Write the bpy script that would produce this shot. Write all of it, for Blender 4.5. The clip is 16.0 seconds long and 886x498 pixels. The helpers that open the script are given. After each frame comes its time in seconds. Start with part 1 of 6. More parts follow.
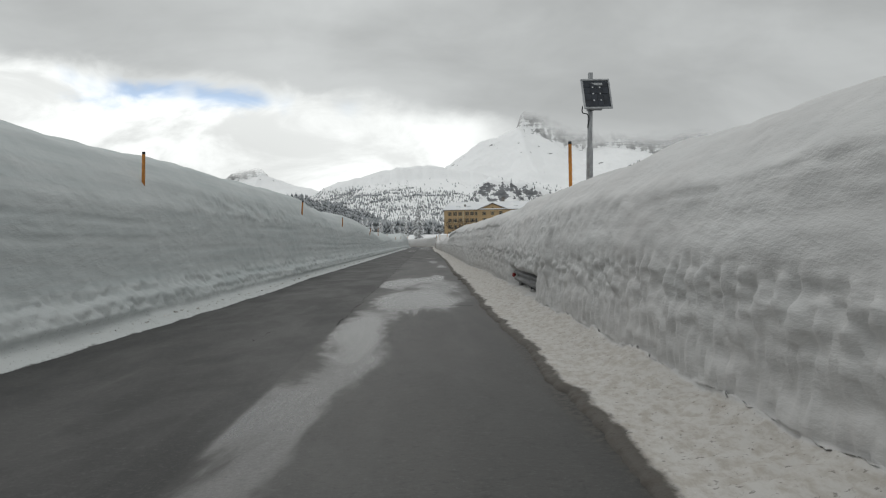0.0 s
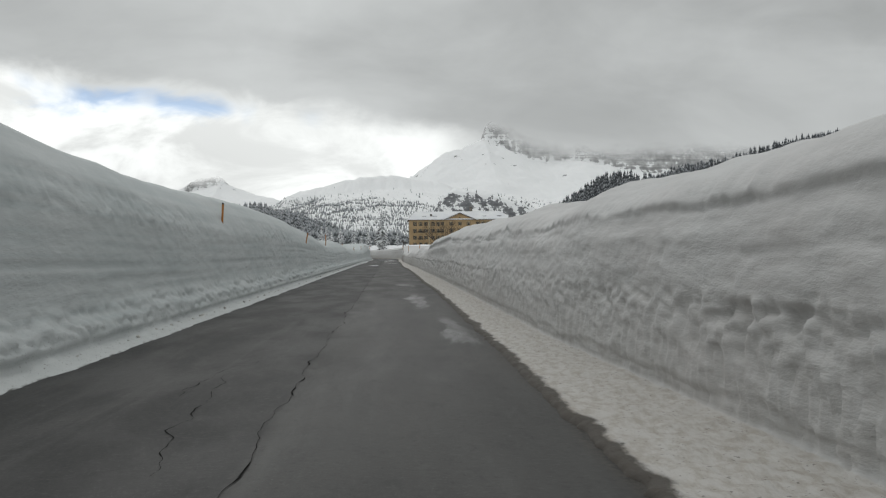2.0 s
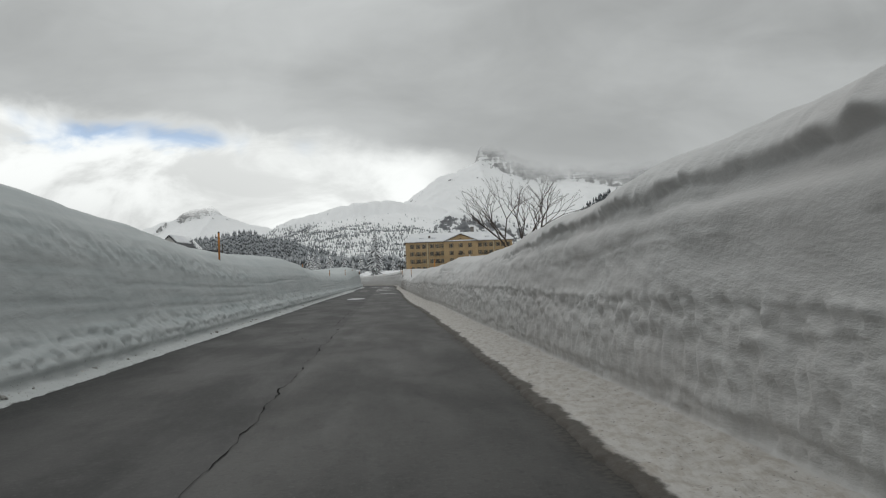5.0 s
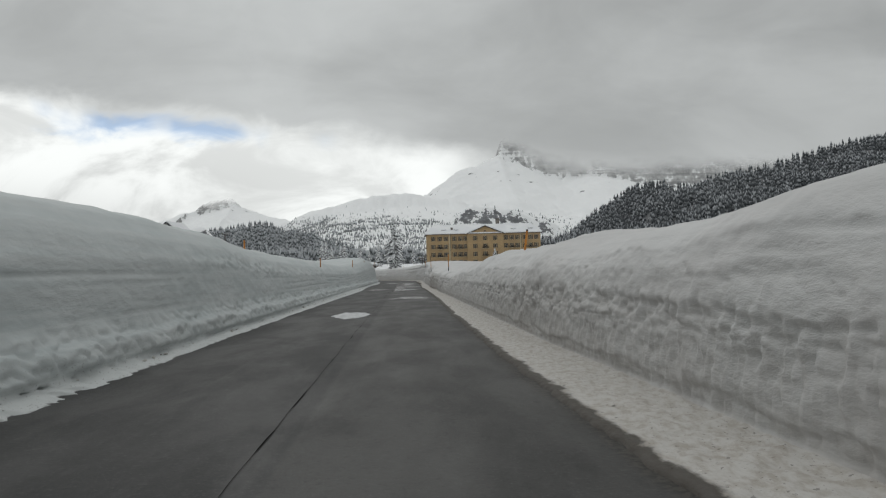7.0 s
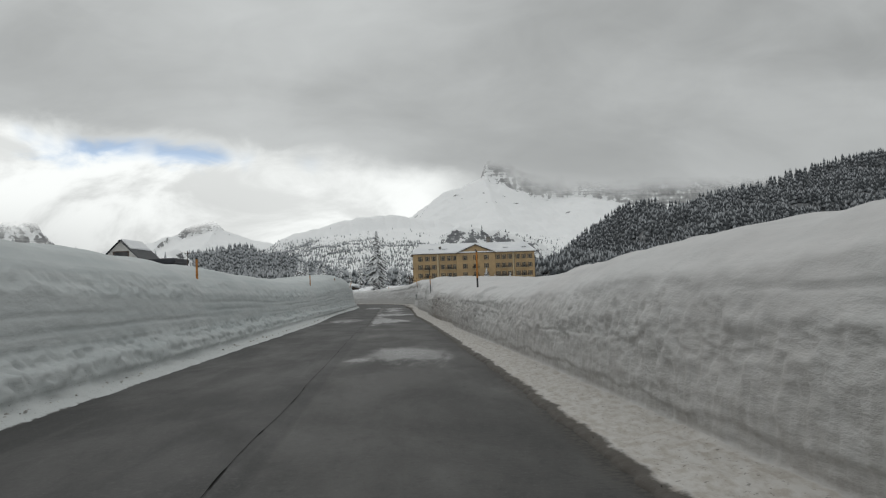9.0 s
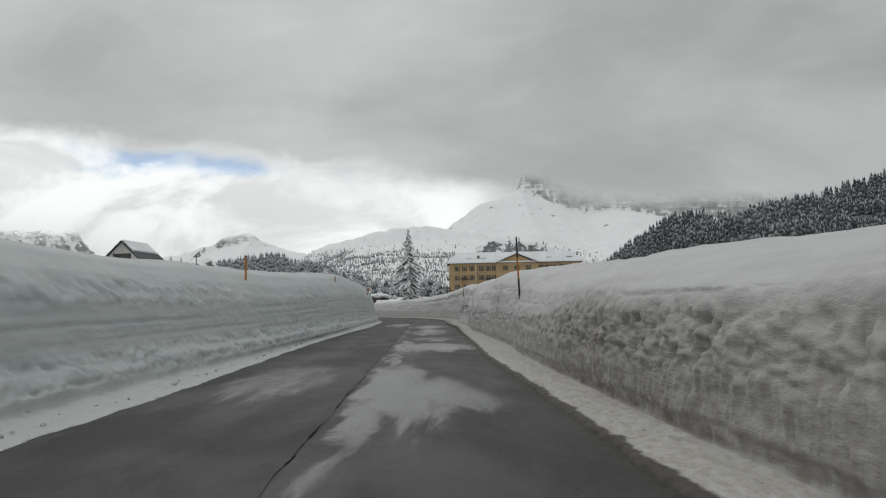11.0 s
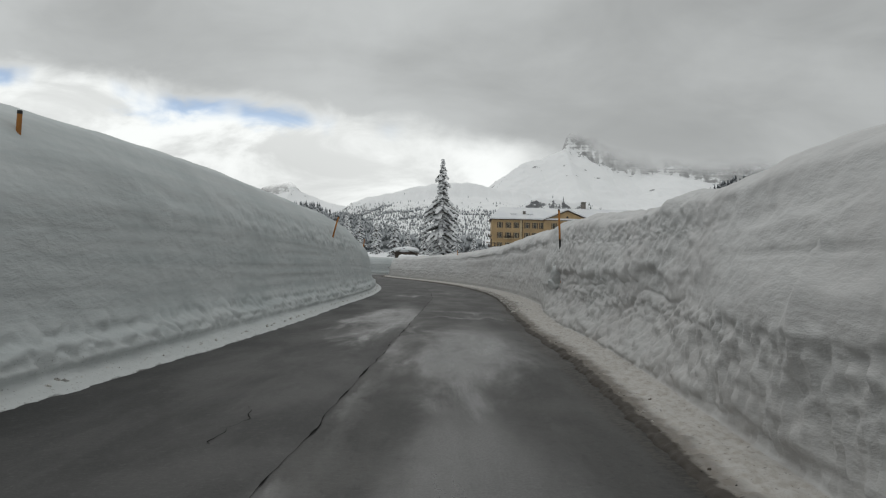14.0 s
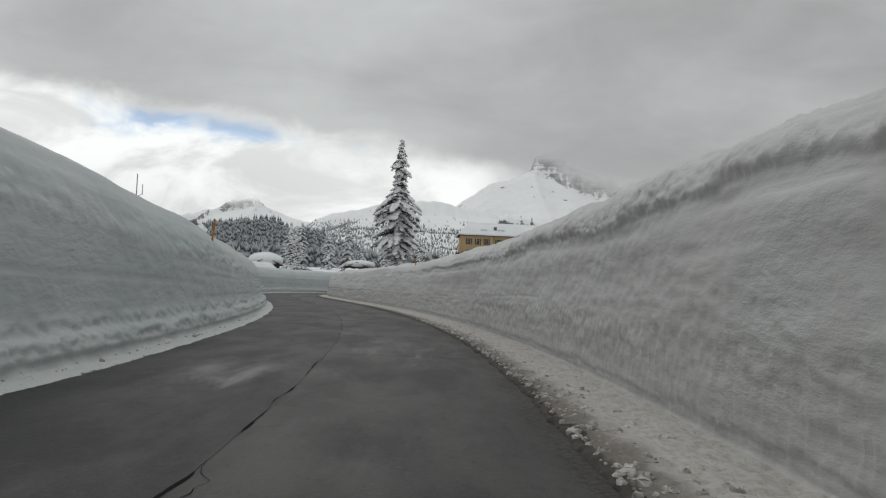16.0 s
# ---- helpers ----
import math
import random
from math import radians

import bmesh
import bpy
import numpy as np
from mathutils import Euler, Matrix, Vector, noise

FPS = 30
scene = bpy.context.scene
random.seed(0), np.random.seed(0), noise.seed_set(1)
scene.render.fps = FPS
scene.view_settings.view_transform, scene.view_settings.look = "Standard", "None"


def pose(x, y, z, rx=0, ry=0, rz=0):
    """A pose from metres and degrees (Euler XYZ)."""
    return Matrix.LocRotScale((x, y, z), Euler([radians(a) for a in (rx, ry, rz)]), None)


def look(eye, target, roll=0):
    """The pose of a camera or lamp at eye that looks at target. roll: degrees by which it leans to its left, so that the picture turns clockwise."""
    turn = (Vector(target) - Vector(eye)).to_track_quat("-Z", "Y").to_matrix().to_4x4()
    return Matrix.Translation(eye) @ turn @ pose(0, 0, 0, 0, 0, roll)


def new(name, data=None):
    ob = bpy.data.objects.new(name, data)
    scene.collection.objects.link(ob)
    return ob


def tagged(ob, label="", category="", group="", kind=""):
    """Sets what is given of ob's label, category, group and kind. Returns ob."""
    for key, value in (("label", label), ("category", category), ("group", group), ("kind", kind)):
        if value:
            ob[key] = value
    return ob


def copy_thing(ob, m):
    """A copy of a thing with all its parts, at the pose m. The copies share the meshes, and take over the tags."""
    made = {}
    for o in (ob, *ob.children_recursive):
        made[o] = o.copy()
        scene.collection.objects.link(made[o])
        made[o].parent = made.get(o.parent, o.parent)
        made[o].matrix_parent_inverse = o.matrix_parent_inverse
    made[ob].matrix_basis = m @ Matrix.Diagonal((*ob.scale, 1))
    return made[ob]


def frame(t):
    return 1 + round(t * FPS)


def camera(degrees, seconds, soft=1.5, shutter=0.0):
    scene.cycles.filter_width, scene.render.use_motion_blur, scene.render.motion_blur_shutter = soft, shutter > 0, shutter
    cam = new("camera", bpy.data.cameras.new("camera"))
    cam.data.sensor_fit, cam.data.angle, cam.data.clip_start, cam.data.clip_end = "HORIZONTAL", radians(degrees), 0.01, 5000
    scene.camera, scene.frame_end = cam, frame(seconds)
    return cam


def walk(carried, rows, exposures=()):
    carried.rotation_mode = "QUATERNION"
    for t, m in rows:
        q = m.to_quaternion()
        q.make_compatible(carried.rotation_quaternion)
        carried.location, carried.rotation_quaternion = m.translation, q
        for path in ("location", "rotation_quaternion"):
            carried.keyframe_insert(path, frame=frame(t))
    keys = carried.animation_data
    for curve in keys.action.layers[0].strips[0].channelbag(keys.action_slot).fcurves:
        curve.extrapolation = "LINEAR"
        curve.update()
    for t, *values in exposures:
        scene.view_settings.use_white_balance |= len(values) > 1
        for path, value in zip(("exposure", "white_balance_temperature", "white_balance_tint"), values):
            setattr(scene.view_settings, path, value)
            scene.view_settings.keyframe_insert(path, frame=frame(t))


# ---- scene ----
cam = camera(60.0, 16.0, soft=1.2)
PATH = [
    (0.0, pose(0.139, 0.00, 1.334, 89.511, 1.132, -1.255)),
    (0.5, pose(0.032, 7.39, 1.401, 89.735, 1.985, -1.222)),
    (1.0, pose(-0.112, 14.47, 1.377, 89.925, 1.108, -1.808)),
    (1.5, pose(-0.156, 21.10, 1.416, 88.970, 1.948, -2.699)),
    (2.0, pose(-0.288, 28.19, 1.486, 90.318, 0.715, -4.016)),
    (2.5, pose(-0.443, 35.51, 1.386, 95.481, -0.574, -5.594)),
    (3.0, pose(-0.256, 42.05, 1.468, 94.057, 0.908, -4.565)),
    (3.5, pose(-0.055, 48.52, 1.403, 93.398, 1.374, -5.483)),
    (4.0, pose(0.149, 54.92, 1.428, 92.269, 2.516, -5.790)),
    (4.5, pose(0.059, 61.60, 1.297, 93.203, 2.287, -4.056)),
    (4.7, pose(0.025, 64.55, 1.307, 92.785, 2.330, -4.341)),
    (6.8, pose(-0.328, 96.85, 1.407, 91.180, 1.275, -3.199)),
    (7.0, pose(-0.362, 99.94, 1.417, 91.810, 1.553, -2.922)),
    (7.5, pose(-0.269, 107.40, 1.375, 93.219, 1.555, -2.123)),
    (8.0, pose(-0.340, 113.82, 1.300, 92.980, 1.940, -4.323)),
    (10.3, pose(-0.173, 149.20, 1.306, 94.208, 1.280, -2.044)),
    (10.5, pose(-0.159, 152.14, 1.307, 94.192, 0.993, -1.552)),
    (11.0, pose(-0.201, 159.33, 1.257, 94.477, 1.290, -1.450)),
    (11.5, pose(-0.068, 166.18, 1.213, 94.445, 1.434, -2.312)),
    (12.0, pose(-0.069, 172.81, 1.254, 93.694, 1.234, -0.692)),
    (12.5, pose(-0.143, 179.37, 1.286, 94.170, 0.556, -0.807)),
    (13.0, pose(-0.093, 186.17, 1.297, 91.428, -1.274, -0.032)),
    (13.5, pose(-0.132, 193.03, 1.357, 91.443, -1.816, 1.622)),
    (14.0, pose(0.006, 199.95, 1.567, 91.358, -1.387, 1.342)),
    (14.5, pose(0.209, 207.13, 1.458, 92.707, -0.767, -0.048)),
    (15.0, pose(0.328, 214.12, 1.439, 94.215, -1.931, -0.418)),
    (15.5, pose(0.443, 220.78, 1.435, 93.517, -2.358, 0.859)),
    (16.0, pose(0.372, 228.19, 1.485, 92.896, -2.464, -1.224)),
]
walk(cam, PATH, exposures=[(0.0, 0.20), (1.5, 0.19), (3.0, 0.09), (4.5, 0.04), (16.0, 0.04)])

# ---------------------------------------------------------------- world and light
def mathn(nt, op, a, b=None, c=None, clamp=False):
    n = nt.nodes.new("ShaderNodeMath")
    n.operation, n.use_clamp = op, clamp
    for i, v in enumerate((a, b, c)):
        if v is None:
            continue
        if isinstance(v, (int, float)):
            n.inputs[i].default_value = v
        else:
            nt.links.new(v, n.inputs[i])
    return n.outputs[0]


def ramp(nt, v, lo, hi, a=0.0, b=1.0):
    n = nt.nodes.new("ShaderNodeMapRange")
    n.interpolation_type = "SMOOTHSTEP"
    nt.links.new(v, n.inputs[0])
    for i, k in zip((1, 2, 3, 4), (lo, hi, a, b)):
        if isinstance(k, (int, float)):
            n.inputs[i].default_value = k
        else:
            nt.links.new(k, n.inputs[i])
    return n.outputs[0]


def mixc(nt, f, a, b, mode="MIX"):
    n = nt.nodes.new("ShaderNodeMix")
    n.data_type, n.blend_type = "RGBA", mode
    for i, v in ((0, f), (6, a), (7, b)):
        if isinstance(v, (int, float)):
            n.inputs[i].default_value = v
        elif isinstance(v, tuple):
            n.inputs[i].default_value = (*v, 1)
        else:
            nt.links.new(v, n.inputs[i])
    return n.outputs[2]


def noisen(nt, vec, scale, detail=4.0, rough=0.55, dist=0.0):
    n = nt.nodes.new("ShaderNodeTexNoise")
    n.inputs["Scale"].default_value, n.inputs["Detail"].default_value = scale, detail
    n.inputs["Roughness"].default_value, n.inputs["Distortion"].default_value = rough, dist
    if vec is not None:
        nt.links.new(vec, n.inputs["Vector"])
    return n.outputs["Fac"]


def mapped(nt, vec, scale=(1, 1, 1), loc=(0, 0, 0)):
    n = nt.nodes.new("ShaderNodeMapping")
    n.inputs["Scale"].default_value, n.inputs["Location"].default_value = scale, loc
    nt.links.new(vec, n.inputs["Vector"])
    return n.outputs[0]


def combine(nt, x, y, z):
    n = nt.nodes.new("ShaderNodeCombineXYZ")
    for i, v in enumerate((x, y, z)):
        if isinstance(v, (int, float)):
            n.inputs[i].default_value = v
        else:
            nt.links.new(v, n.inputs[i])
    return n.outputs[0]


SUN_EL, SUN_AZ = 38.0, -20.0
world = bpy.data.worlds.new("overcast_sky")
scene.world = world
world.use_nodes = True
wt = world.node_tree
wt.nodes.clear()
w_out = wt.nodes.new("ShaderNodeOutputWorld")
w_bg = wt.nodes.new("ShaderNodeBackground")
wt.links.new(w_bg.outputs[0], w_out.inputs[0])
nish = wt.nodes.new("ShaderNodeTexSky")
nish.sky_type, nish.sun_disc = "NISHITA", False
nish.sun_elevation, nish.sun_rotation = radians(SUN_EL), radians(SUN_AZ)
nish.altitude = 1750
tc = wt.nodes.new("ShaderNodeTexCoord")
sx = wt.nodes.new("ShaderNodeSeparateXYZ")
wt.links.new(tc.outputs["Generated"], sx.inputs[0])
yy = mathn(wt, "MAXIMUM", sx.outputs[1], 0.3)
az = mathn(wt, "DIVIDE", sx.outputs[0], yy)
el = mathn(wt, "DIVIDE", sx.outputs[2], yy)
sky_uv = combine(wt, az, el, 0.0)
warp = noisen(wt, mapped(wt, sky_uv, (3.0, 7.0, 1), (2.3, 0.4, 0)), 1.0, 5.0, 0.55, 0.4)
fine = noisen(wt, mapped(wt, sky_uv, (9.0, 16.0, 1), (0.0, 3.1, 0)), 1.0, 6.0, 0.6, 0.6)
# the lower edge of the grey cloud deck falls towards the right
edge = mathn(wt, "MULTIPLY_ADD", az, -0.165, 0.172)
edge = mathn(wt, "MULTIPLY_ADD", mathn(wt, "SUBTRACT", warp, 0.5), 0.10, edge)
edge = mathn(wt, "MULTIPLY_ADD", mathn(wt, "SUBTRACT", fine, 0.5), 0.05, edge)
below = mathn(wt, "SUBTRACT", edge, el)
gap = ramp(wt, below, -0.012, 0.035)
azw = mathn(wt, "MULTIPLY_ADD", mathn(wt, "SUBTRACT", warp, 0.5), 0.2, az)
gap = mathn(wt, "MULTIPLY", gap, ramp(wt, azw, 0.06, 0.17, 1.0, 0.0))
gap = mathn(wt, "MULTIPLY", gap, ramp(wt, sx.outputs[1], 0.2, 0.5))
gap = mathn(wt, "MULTIPLY", gap, ramp(wt, az, -1.6, -0.9))
# deck: streaky grey, brighter towards the zenith as under any overcast sky
streak = noisen(wt, mapped(wt, sky_uv, (2.2, 5.5, 1), (5.0, 1.7, 0)), 1.0, 5.0, 0.5, 0.5)
wisps = noisen(wt, mapped(wt, sky_uv, (7.0, 13.0, 1), (1.0, 8.7, 0)), 1.0, 6.0, 0.6, 0.8)
deck_l = ramp(wt, streak, 0.30, 0.70, 0.415, 0.55)
deck_l = mathn(wt, "MULTIPLY_ADD", mathn(wt, "SUBTRACT", wisps, 0.5), 0.10, deck_l)
deck_l = mathn(wt, "MULTIPLY", deck_l, ramp(wt, sx.outputs[2], 0.22, 1.0, 1.0, 1.45))
deck_l = mathn(wt, "MULTIPLY", deck_l, ramp(wt, az, 0.02, 0.40, 1.0, 0.87))
deck_c = wt.nodes.new("ShaderNodeVectorMath")
deck_c.operation = "SCALE"
deck_c.inputs[0].default_value = (0.965, 1.0, 0.997)
wt.links.new(deck_l, deck_c.inputs["Scale"])
# bright cumulus seen in the gap under the deck
puff = noisen(wt, mapped(wt, sky_uv, (4.5, 9.0, 1), (7.7, 0.3, 0)), 1.0, 7.0, 0.58, 0.7)
lower = ramp(wt, el, 0.03, 0.19, 0.0, 1.0)
leftish = ramp(wt, az, -0.05, -0.55)
shade = mathn(wt, "MULTIPLY_ADD", leftish, mathn(wt, "SUBTRACT", 1.0, lower), mathn(wt, "MULTIPLY", ramp(wt, puff, 0.36, 0.60, 1.0, 0.0), 0.62))
cum_l = ramp(wt, shade, 0.0, 1.2, 0.98, 0.52)
cum_c = wt.nodes.new("ShaderNodeVectorMath")
cum_c.operation = "SCALE"
cum_c.inputs[0].default_value = (0.975, 1.0, 0.985)
wt.links.new(cum_l, cum_c.inputs["Scale"])
# slits of blue sky along the deck's edge
slit = mathn(wt, "MULTIPLY", ramp(wt, below, 0.002, 0.020), ramp(wt, below, 0.020, 0.044, 1.0, 0.0))
slit_n = noisen(wt, mapped(wt, sky_uv, (7.0, 3.0, 1), (0.9, 0.0, 0)), 1.0, 3.0, 0.5)
slit = mathn(wt, "MULTIPLY", slit, ramp(wt, az, -0.16, -0.06, 1.0, 0.0))
slit = mathn(wt, "MULTIPLY", slit, ramp(wt, slit_n, 0.44, 0.58, 0.0, 1.0))
blue = wt.nodes.new("ShaderNodeVectorMath")
blue.operation = "SCALE"
wt.links.new(nish.outputs[0], blue.inputs[0])
blue.inputs["Scale"].default_value = 0.082
sky_c = mixc(wt, gap, deck_c.outputs[0], mixc(wt, slit, cum_c.outputs[0], blue.outputs[0]))
wt.links.new(sky_c, w_bg.inputs[0])
w_bg.inputs[1].default_value = 1.0

sun = new("sun", bpy.data.lights.new("sun", "SUN"))
sun.data.energy, sun.data.angle, sun.data.color = 0.3, radians(40), (1.0, 0.97, 0.93)
sun.matrix_world = look((0, 0, 60), (-60 * math.tan(radians(90 - SUN_EL)) * math.sin(radians(SUN_AZ)), -60 * math.tan(radians(90 - SUN_EL)) * math.cos(radians(SUN_AZ)), 0))


# ---------------------------------------------------------------- materials
def material(name, rough=0.8, metal=0.0, spec=0.5):
    m = bpy.data.materials.new(name)
    m.use_nodes = True
    nt = m.node_tree
    b = nt.nodes["Principled BSDF"]
    b.inputs["Roughness"].default_value, b.inputs["Metallic"].default_value = rough, metal
    b.inputs["Specular IOR Level"].default_value = spec
    return m, nt, b


def coords(nt):
    g = nt.nodes.new("ShaderNodeNewGeometry")
    return g.outputs["Position"]


def bumped(nt, b, height, strength=0.5, distance=0.02):
    n = nt.nodes.new("ShaderNodeBump")
    n.inputs["Strength"].default_value, n.inputs["Distance"].default_value = strength, distance
    nt.links.new(height, n.inputs["Height"])
    nt.links.new(n.outputs[0], b.inputs["Normal"])


def add_h(nt, *terms):
    out = None
    for v, k in terms:
        out = mathn(nt, "MULTIPLY", v, k) if out is None else mathn(nt, "MULTIPLY_ADD", v, k, out)
    return out


def plain(name, colour, rough=0.7, metal=0.0, var=0.15, scale=6.0, bump=0.3, dist=0.004):
    """A painted, wooden or metal surface with grain and stains."""
    m, nt, b = material(name, rough, metal)
    p = coords(nt)
    n1, n2 = noisen(nt, p, scale, 6.0, 0.6), noisen(nt, p, scale * 0.12, 3.0)
    v = mathn(nt, "MULTIPLY", n1, n2)
    dark, light = tuple(c * (1 - var * 2) for c in colour), tuple(min(1, c * (1 + var)) for c in colour)
    nt.links.new(mixc(nt, ramp(nt, v, 0.12, 0.42), dark, light), b.inputs["Base Color"])
    nt.links.new(ramp(nt, n1, 0.3, 0.7, max(0.03, rough - 0.1), min(1, rough + 0.1)), b.inputs["Roughness"])
    bumped(nt, b, n1, bump, dist)
    return m


def across_node(nt, key="across"):
    n = nt.nodes.new("ShaderNodeAttribute")
    n.attribute_name = key
    return n.outputs["Fac"]


def snow_bank_material():
    """Old ploughed snow: layers, ice lines, grit; grime low down where the wheels throw it."""
    m, nt, b = material("ploughed_snow", 0.75, 0.0, 0.2)
    p = coords(nt)
    d = across_node(nt)
    sp = nt.nodes.new("ShaderNodeSeparateXYZ")
    nt.links.new(p, sp.inputs[0])
    strata = noisen(nt, mapped(nt, p, (0.1, 0.12, 8.0)), 1.0, 4.0, 0.6, 0.3)
    q = mapped(nt, p, (1.0, 0.5, 1.3))
    clump = noisen(nt, q, 3.6, 6.0, 0.62, 0.3)
    drips = noisen(nt, mapped(nt, p, (9.0, 9.0, 1.5)), 1.0, 4.0, 0.55, 0.25)
    big = noisen(nt, p, 0.35, 3.0)
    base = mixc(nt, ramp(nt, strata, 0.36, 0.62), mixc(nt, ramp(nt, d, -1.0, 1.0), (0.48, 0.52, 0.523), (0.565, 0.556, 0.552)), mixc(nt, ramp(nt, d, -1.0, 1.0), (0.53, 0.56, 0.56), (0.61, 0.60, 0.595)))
    base = mixc(nt, ramp(nt, clump, 0.3, 0.7), mixc(nt, 0.14, base, (0.33, 0.35, 0.36)), base)
    base = mixc(nt, ramp(nt, big, 0.35, 0.65, 0.0, 0.35), base, (0.625, 0.64, 0.64))
    # grime thrown up by the wheels, run down in streaks
    soil, hole, cut = across_node(nt, "soil"), across_node(nt, "hole"), across_node(nt, "cut")
    speck = noisen(nt, q, 11.0, 5.0, 0.65)
    grime = mathn(nt, "MULTIPLY", soil, mathn(nt, "MULTIPLY", ramp(nt, drips, 0.28, 0.66, 0.70, 1.10), ramp(nt, speck, 0.30, 0.62, 0.80, 1.10)), None, True)
    base = mixc(nt, grime, base, (0.225, 0.200, 0.172))
    # melted holes and dents are tinted a darker brown
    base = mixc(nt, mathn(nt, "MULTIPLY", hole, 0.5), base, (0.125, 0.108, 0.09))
    # darker brown patches on the lowest 0.3 m, strongest where soil is high
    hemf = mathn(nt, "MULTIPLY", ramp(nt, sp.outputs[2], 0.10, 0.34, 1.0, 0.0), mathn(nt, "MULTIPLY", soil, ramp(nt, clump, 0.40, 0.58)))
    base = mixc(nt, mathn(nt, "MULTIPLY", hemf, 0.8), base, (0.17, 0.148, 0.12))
    right = ramp(nt, d, 0.0, 1.0)
    verge_l = mathn(nt, "MULTIPLY", ramp(nt, d, -4.9, -5.15, 1.0, 0.0), ramp(nt, d, -4.3, -4.5))
    # tan verge with scattered grit, black slush where it meets the asphalt
    verge = mathn(nt, "MULTIPLY", right, mathn(nt, "SUBTRACT", 1.0, cut))
    base = mixc(nt, mathn(nt, "MULTIPLY", mathn(nt, "MAXIMUM", verge, verge_l), 0.75), base, mixc(nt, right, (0.55, 0.565, 0.56), (0.53, 0.515, 0.49)))
    base = mixc(nt, mathn(nt, "MULTIPLY", verge, ramp(nt, speck, 0.38, 0.68, 0.14, 0.82)), base, (0.36, 0.325, 0.285))
    specks = noisen(nt, p, 24.0, 3.0, 0.55)
    any_verge = mathn(nt, "MAXIMUM", verge, mathn(nt, "MULTIPLY", ramp(nt, d, -4.95, -5.2, 1.0, 0.0), ramp(nt, d, -4.3, -4.4)))
    base = mixc(nt, mathn(nt, "MULTIPLY", ramp(nt, specks, 0.63, 0.70), mathn(nt, "MULTIPLY", any_verge, 0.6)), base, (0.10, 0.09, 0.08))
    hem_n = mathn(nt, "MULTIPLY_ADD", mathn(nt, "SUBTRACT", clump, 0.5), 0.22, mathn(nt, "MULTIPLY_ADD", mathn(nt, "SUBTRACT", speck, 0.5), 0.12, d))
    # towards the bend the slush lies in a wider, browner strip
    wider = ramp(nt, sp.outputs[1], 192.0, 212.0)
    loose = mathn(nt, "MULTIPLY_ADD", mathn(nt, "SUBTRACT", speck, 0.5), 0.35, mathn(nt, "MULTIPLY_ADD", mathn(nt, "SUBTRACT", clump, 0.5), 0.35, d))
    base = mixc(nt, mathn(nt, "MULTIPLY", mathn(nt, "MULTIPLY", wider, verge), ramp(nt, loose, 1.66, 1.92, 0.8, 0.0)), base, (0.115, 0.098, 0.080))
    hem = mathn(nt, "MULTIPLY", ramp(nt, hem_n, 1.56, 1.63, 1.0, 0.0), ramp(nt, d, 0.0, 1.0))
    hem_l = mathn(nt, "MULTIPLY", ramp(nt, hem_n, -4.56, -4.50), ramp(nt, d, 0.0, -1.0))
    base = mixc(nt, mathn(nt, "MULTIPLY", mathn(nt, "MAXIMUM", hem, hem_l), 0.9), base, (0.045, 0.038, 0.031))
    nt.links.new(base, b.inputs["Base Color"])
    crumb = mathn(nt, "MAXIMUM", soil, mathn(nt, "MULTIPLY", verge, 0.3))
    crisp = mathn(nt, "MULTIPLY_ADD", crumb, 0.5, ramp(nt, big, 0.40, 0.64, 0.10, 0.34))
    h = add_h(nt, (noisen(nt, q, 9.0, 4.0, 0.62), crisp), (noisen(nt, q, 3.0, 2.0, 0.5), 0.45), (noisen(nt, q, 38.0, 2.0, 0.6), 0.05))
    bumped(nt, b, h, 1.0, 0.06)
    return m


def fresh_snow_material():
    m, nt, b = material("settled_snow", 0.7, 0.0, 0.25)
    p = coords(nt)
    n1, n2, n3 = noisen(nt, p, 0.15, 4.0), noisen(nt, p, 1.5, 5.0), noisen(nt, p, 30.0, 3.0)
    base = mixc(nt, ramp(nt, n1, 0.35, 0.65), (0.80, 0.81, 0.83), (0.88, 0.885, 0.89))
    base = mixc(nt, ramp(nt, n2, 0.3, 0.7, 0.0, 0.2), base, (0.72, 0.74, 0.77))
    nt.links.new(base, b.inputs["Base Color"])
    bumped(nt, b, add_h(nt, (n2, 1.0), (n3, 0.05)), 0.4, 0.08)
    return m


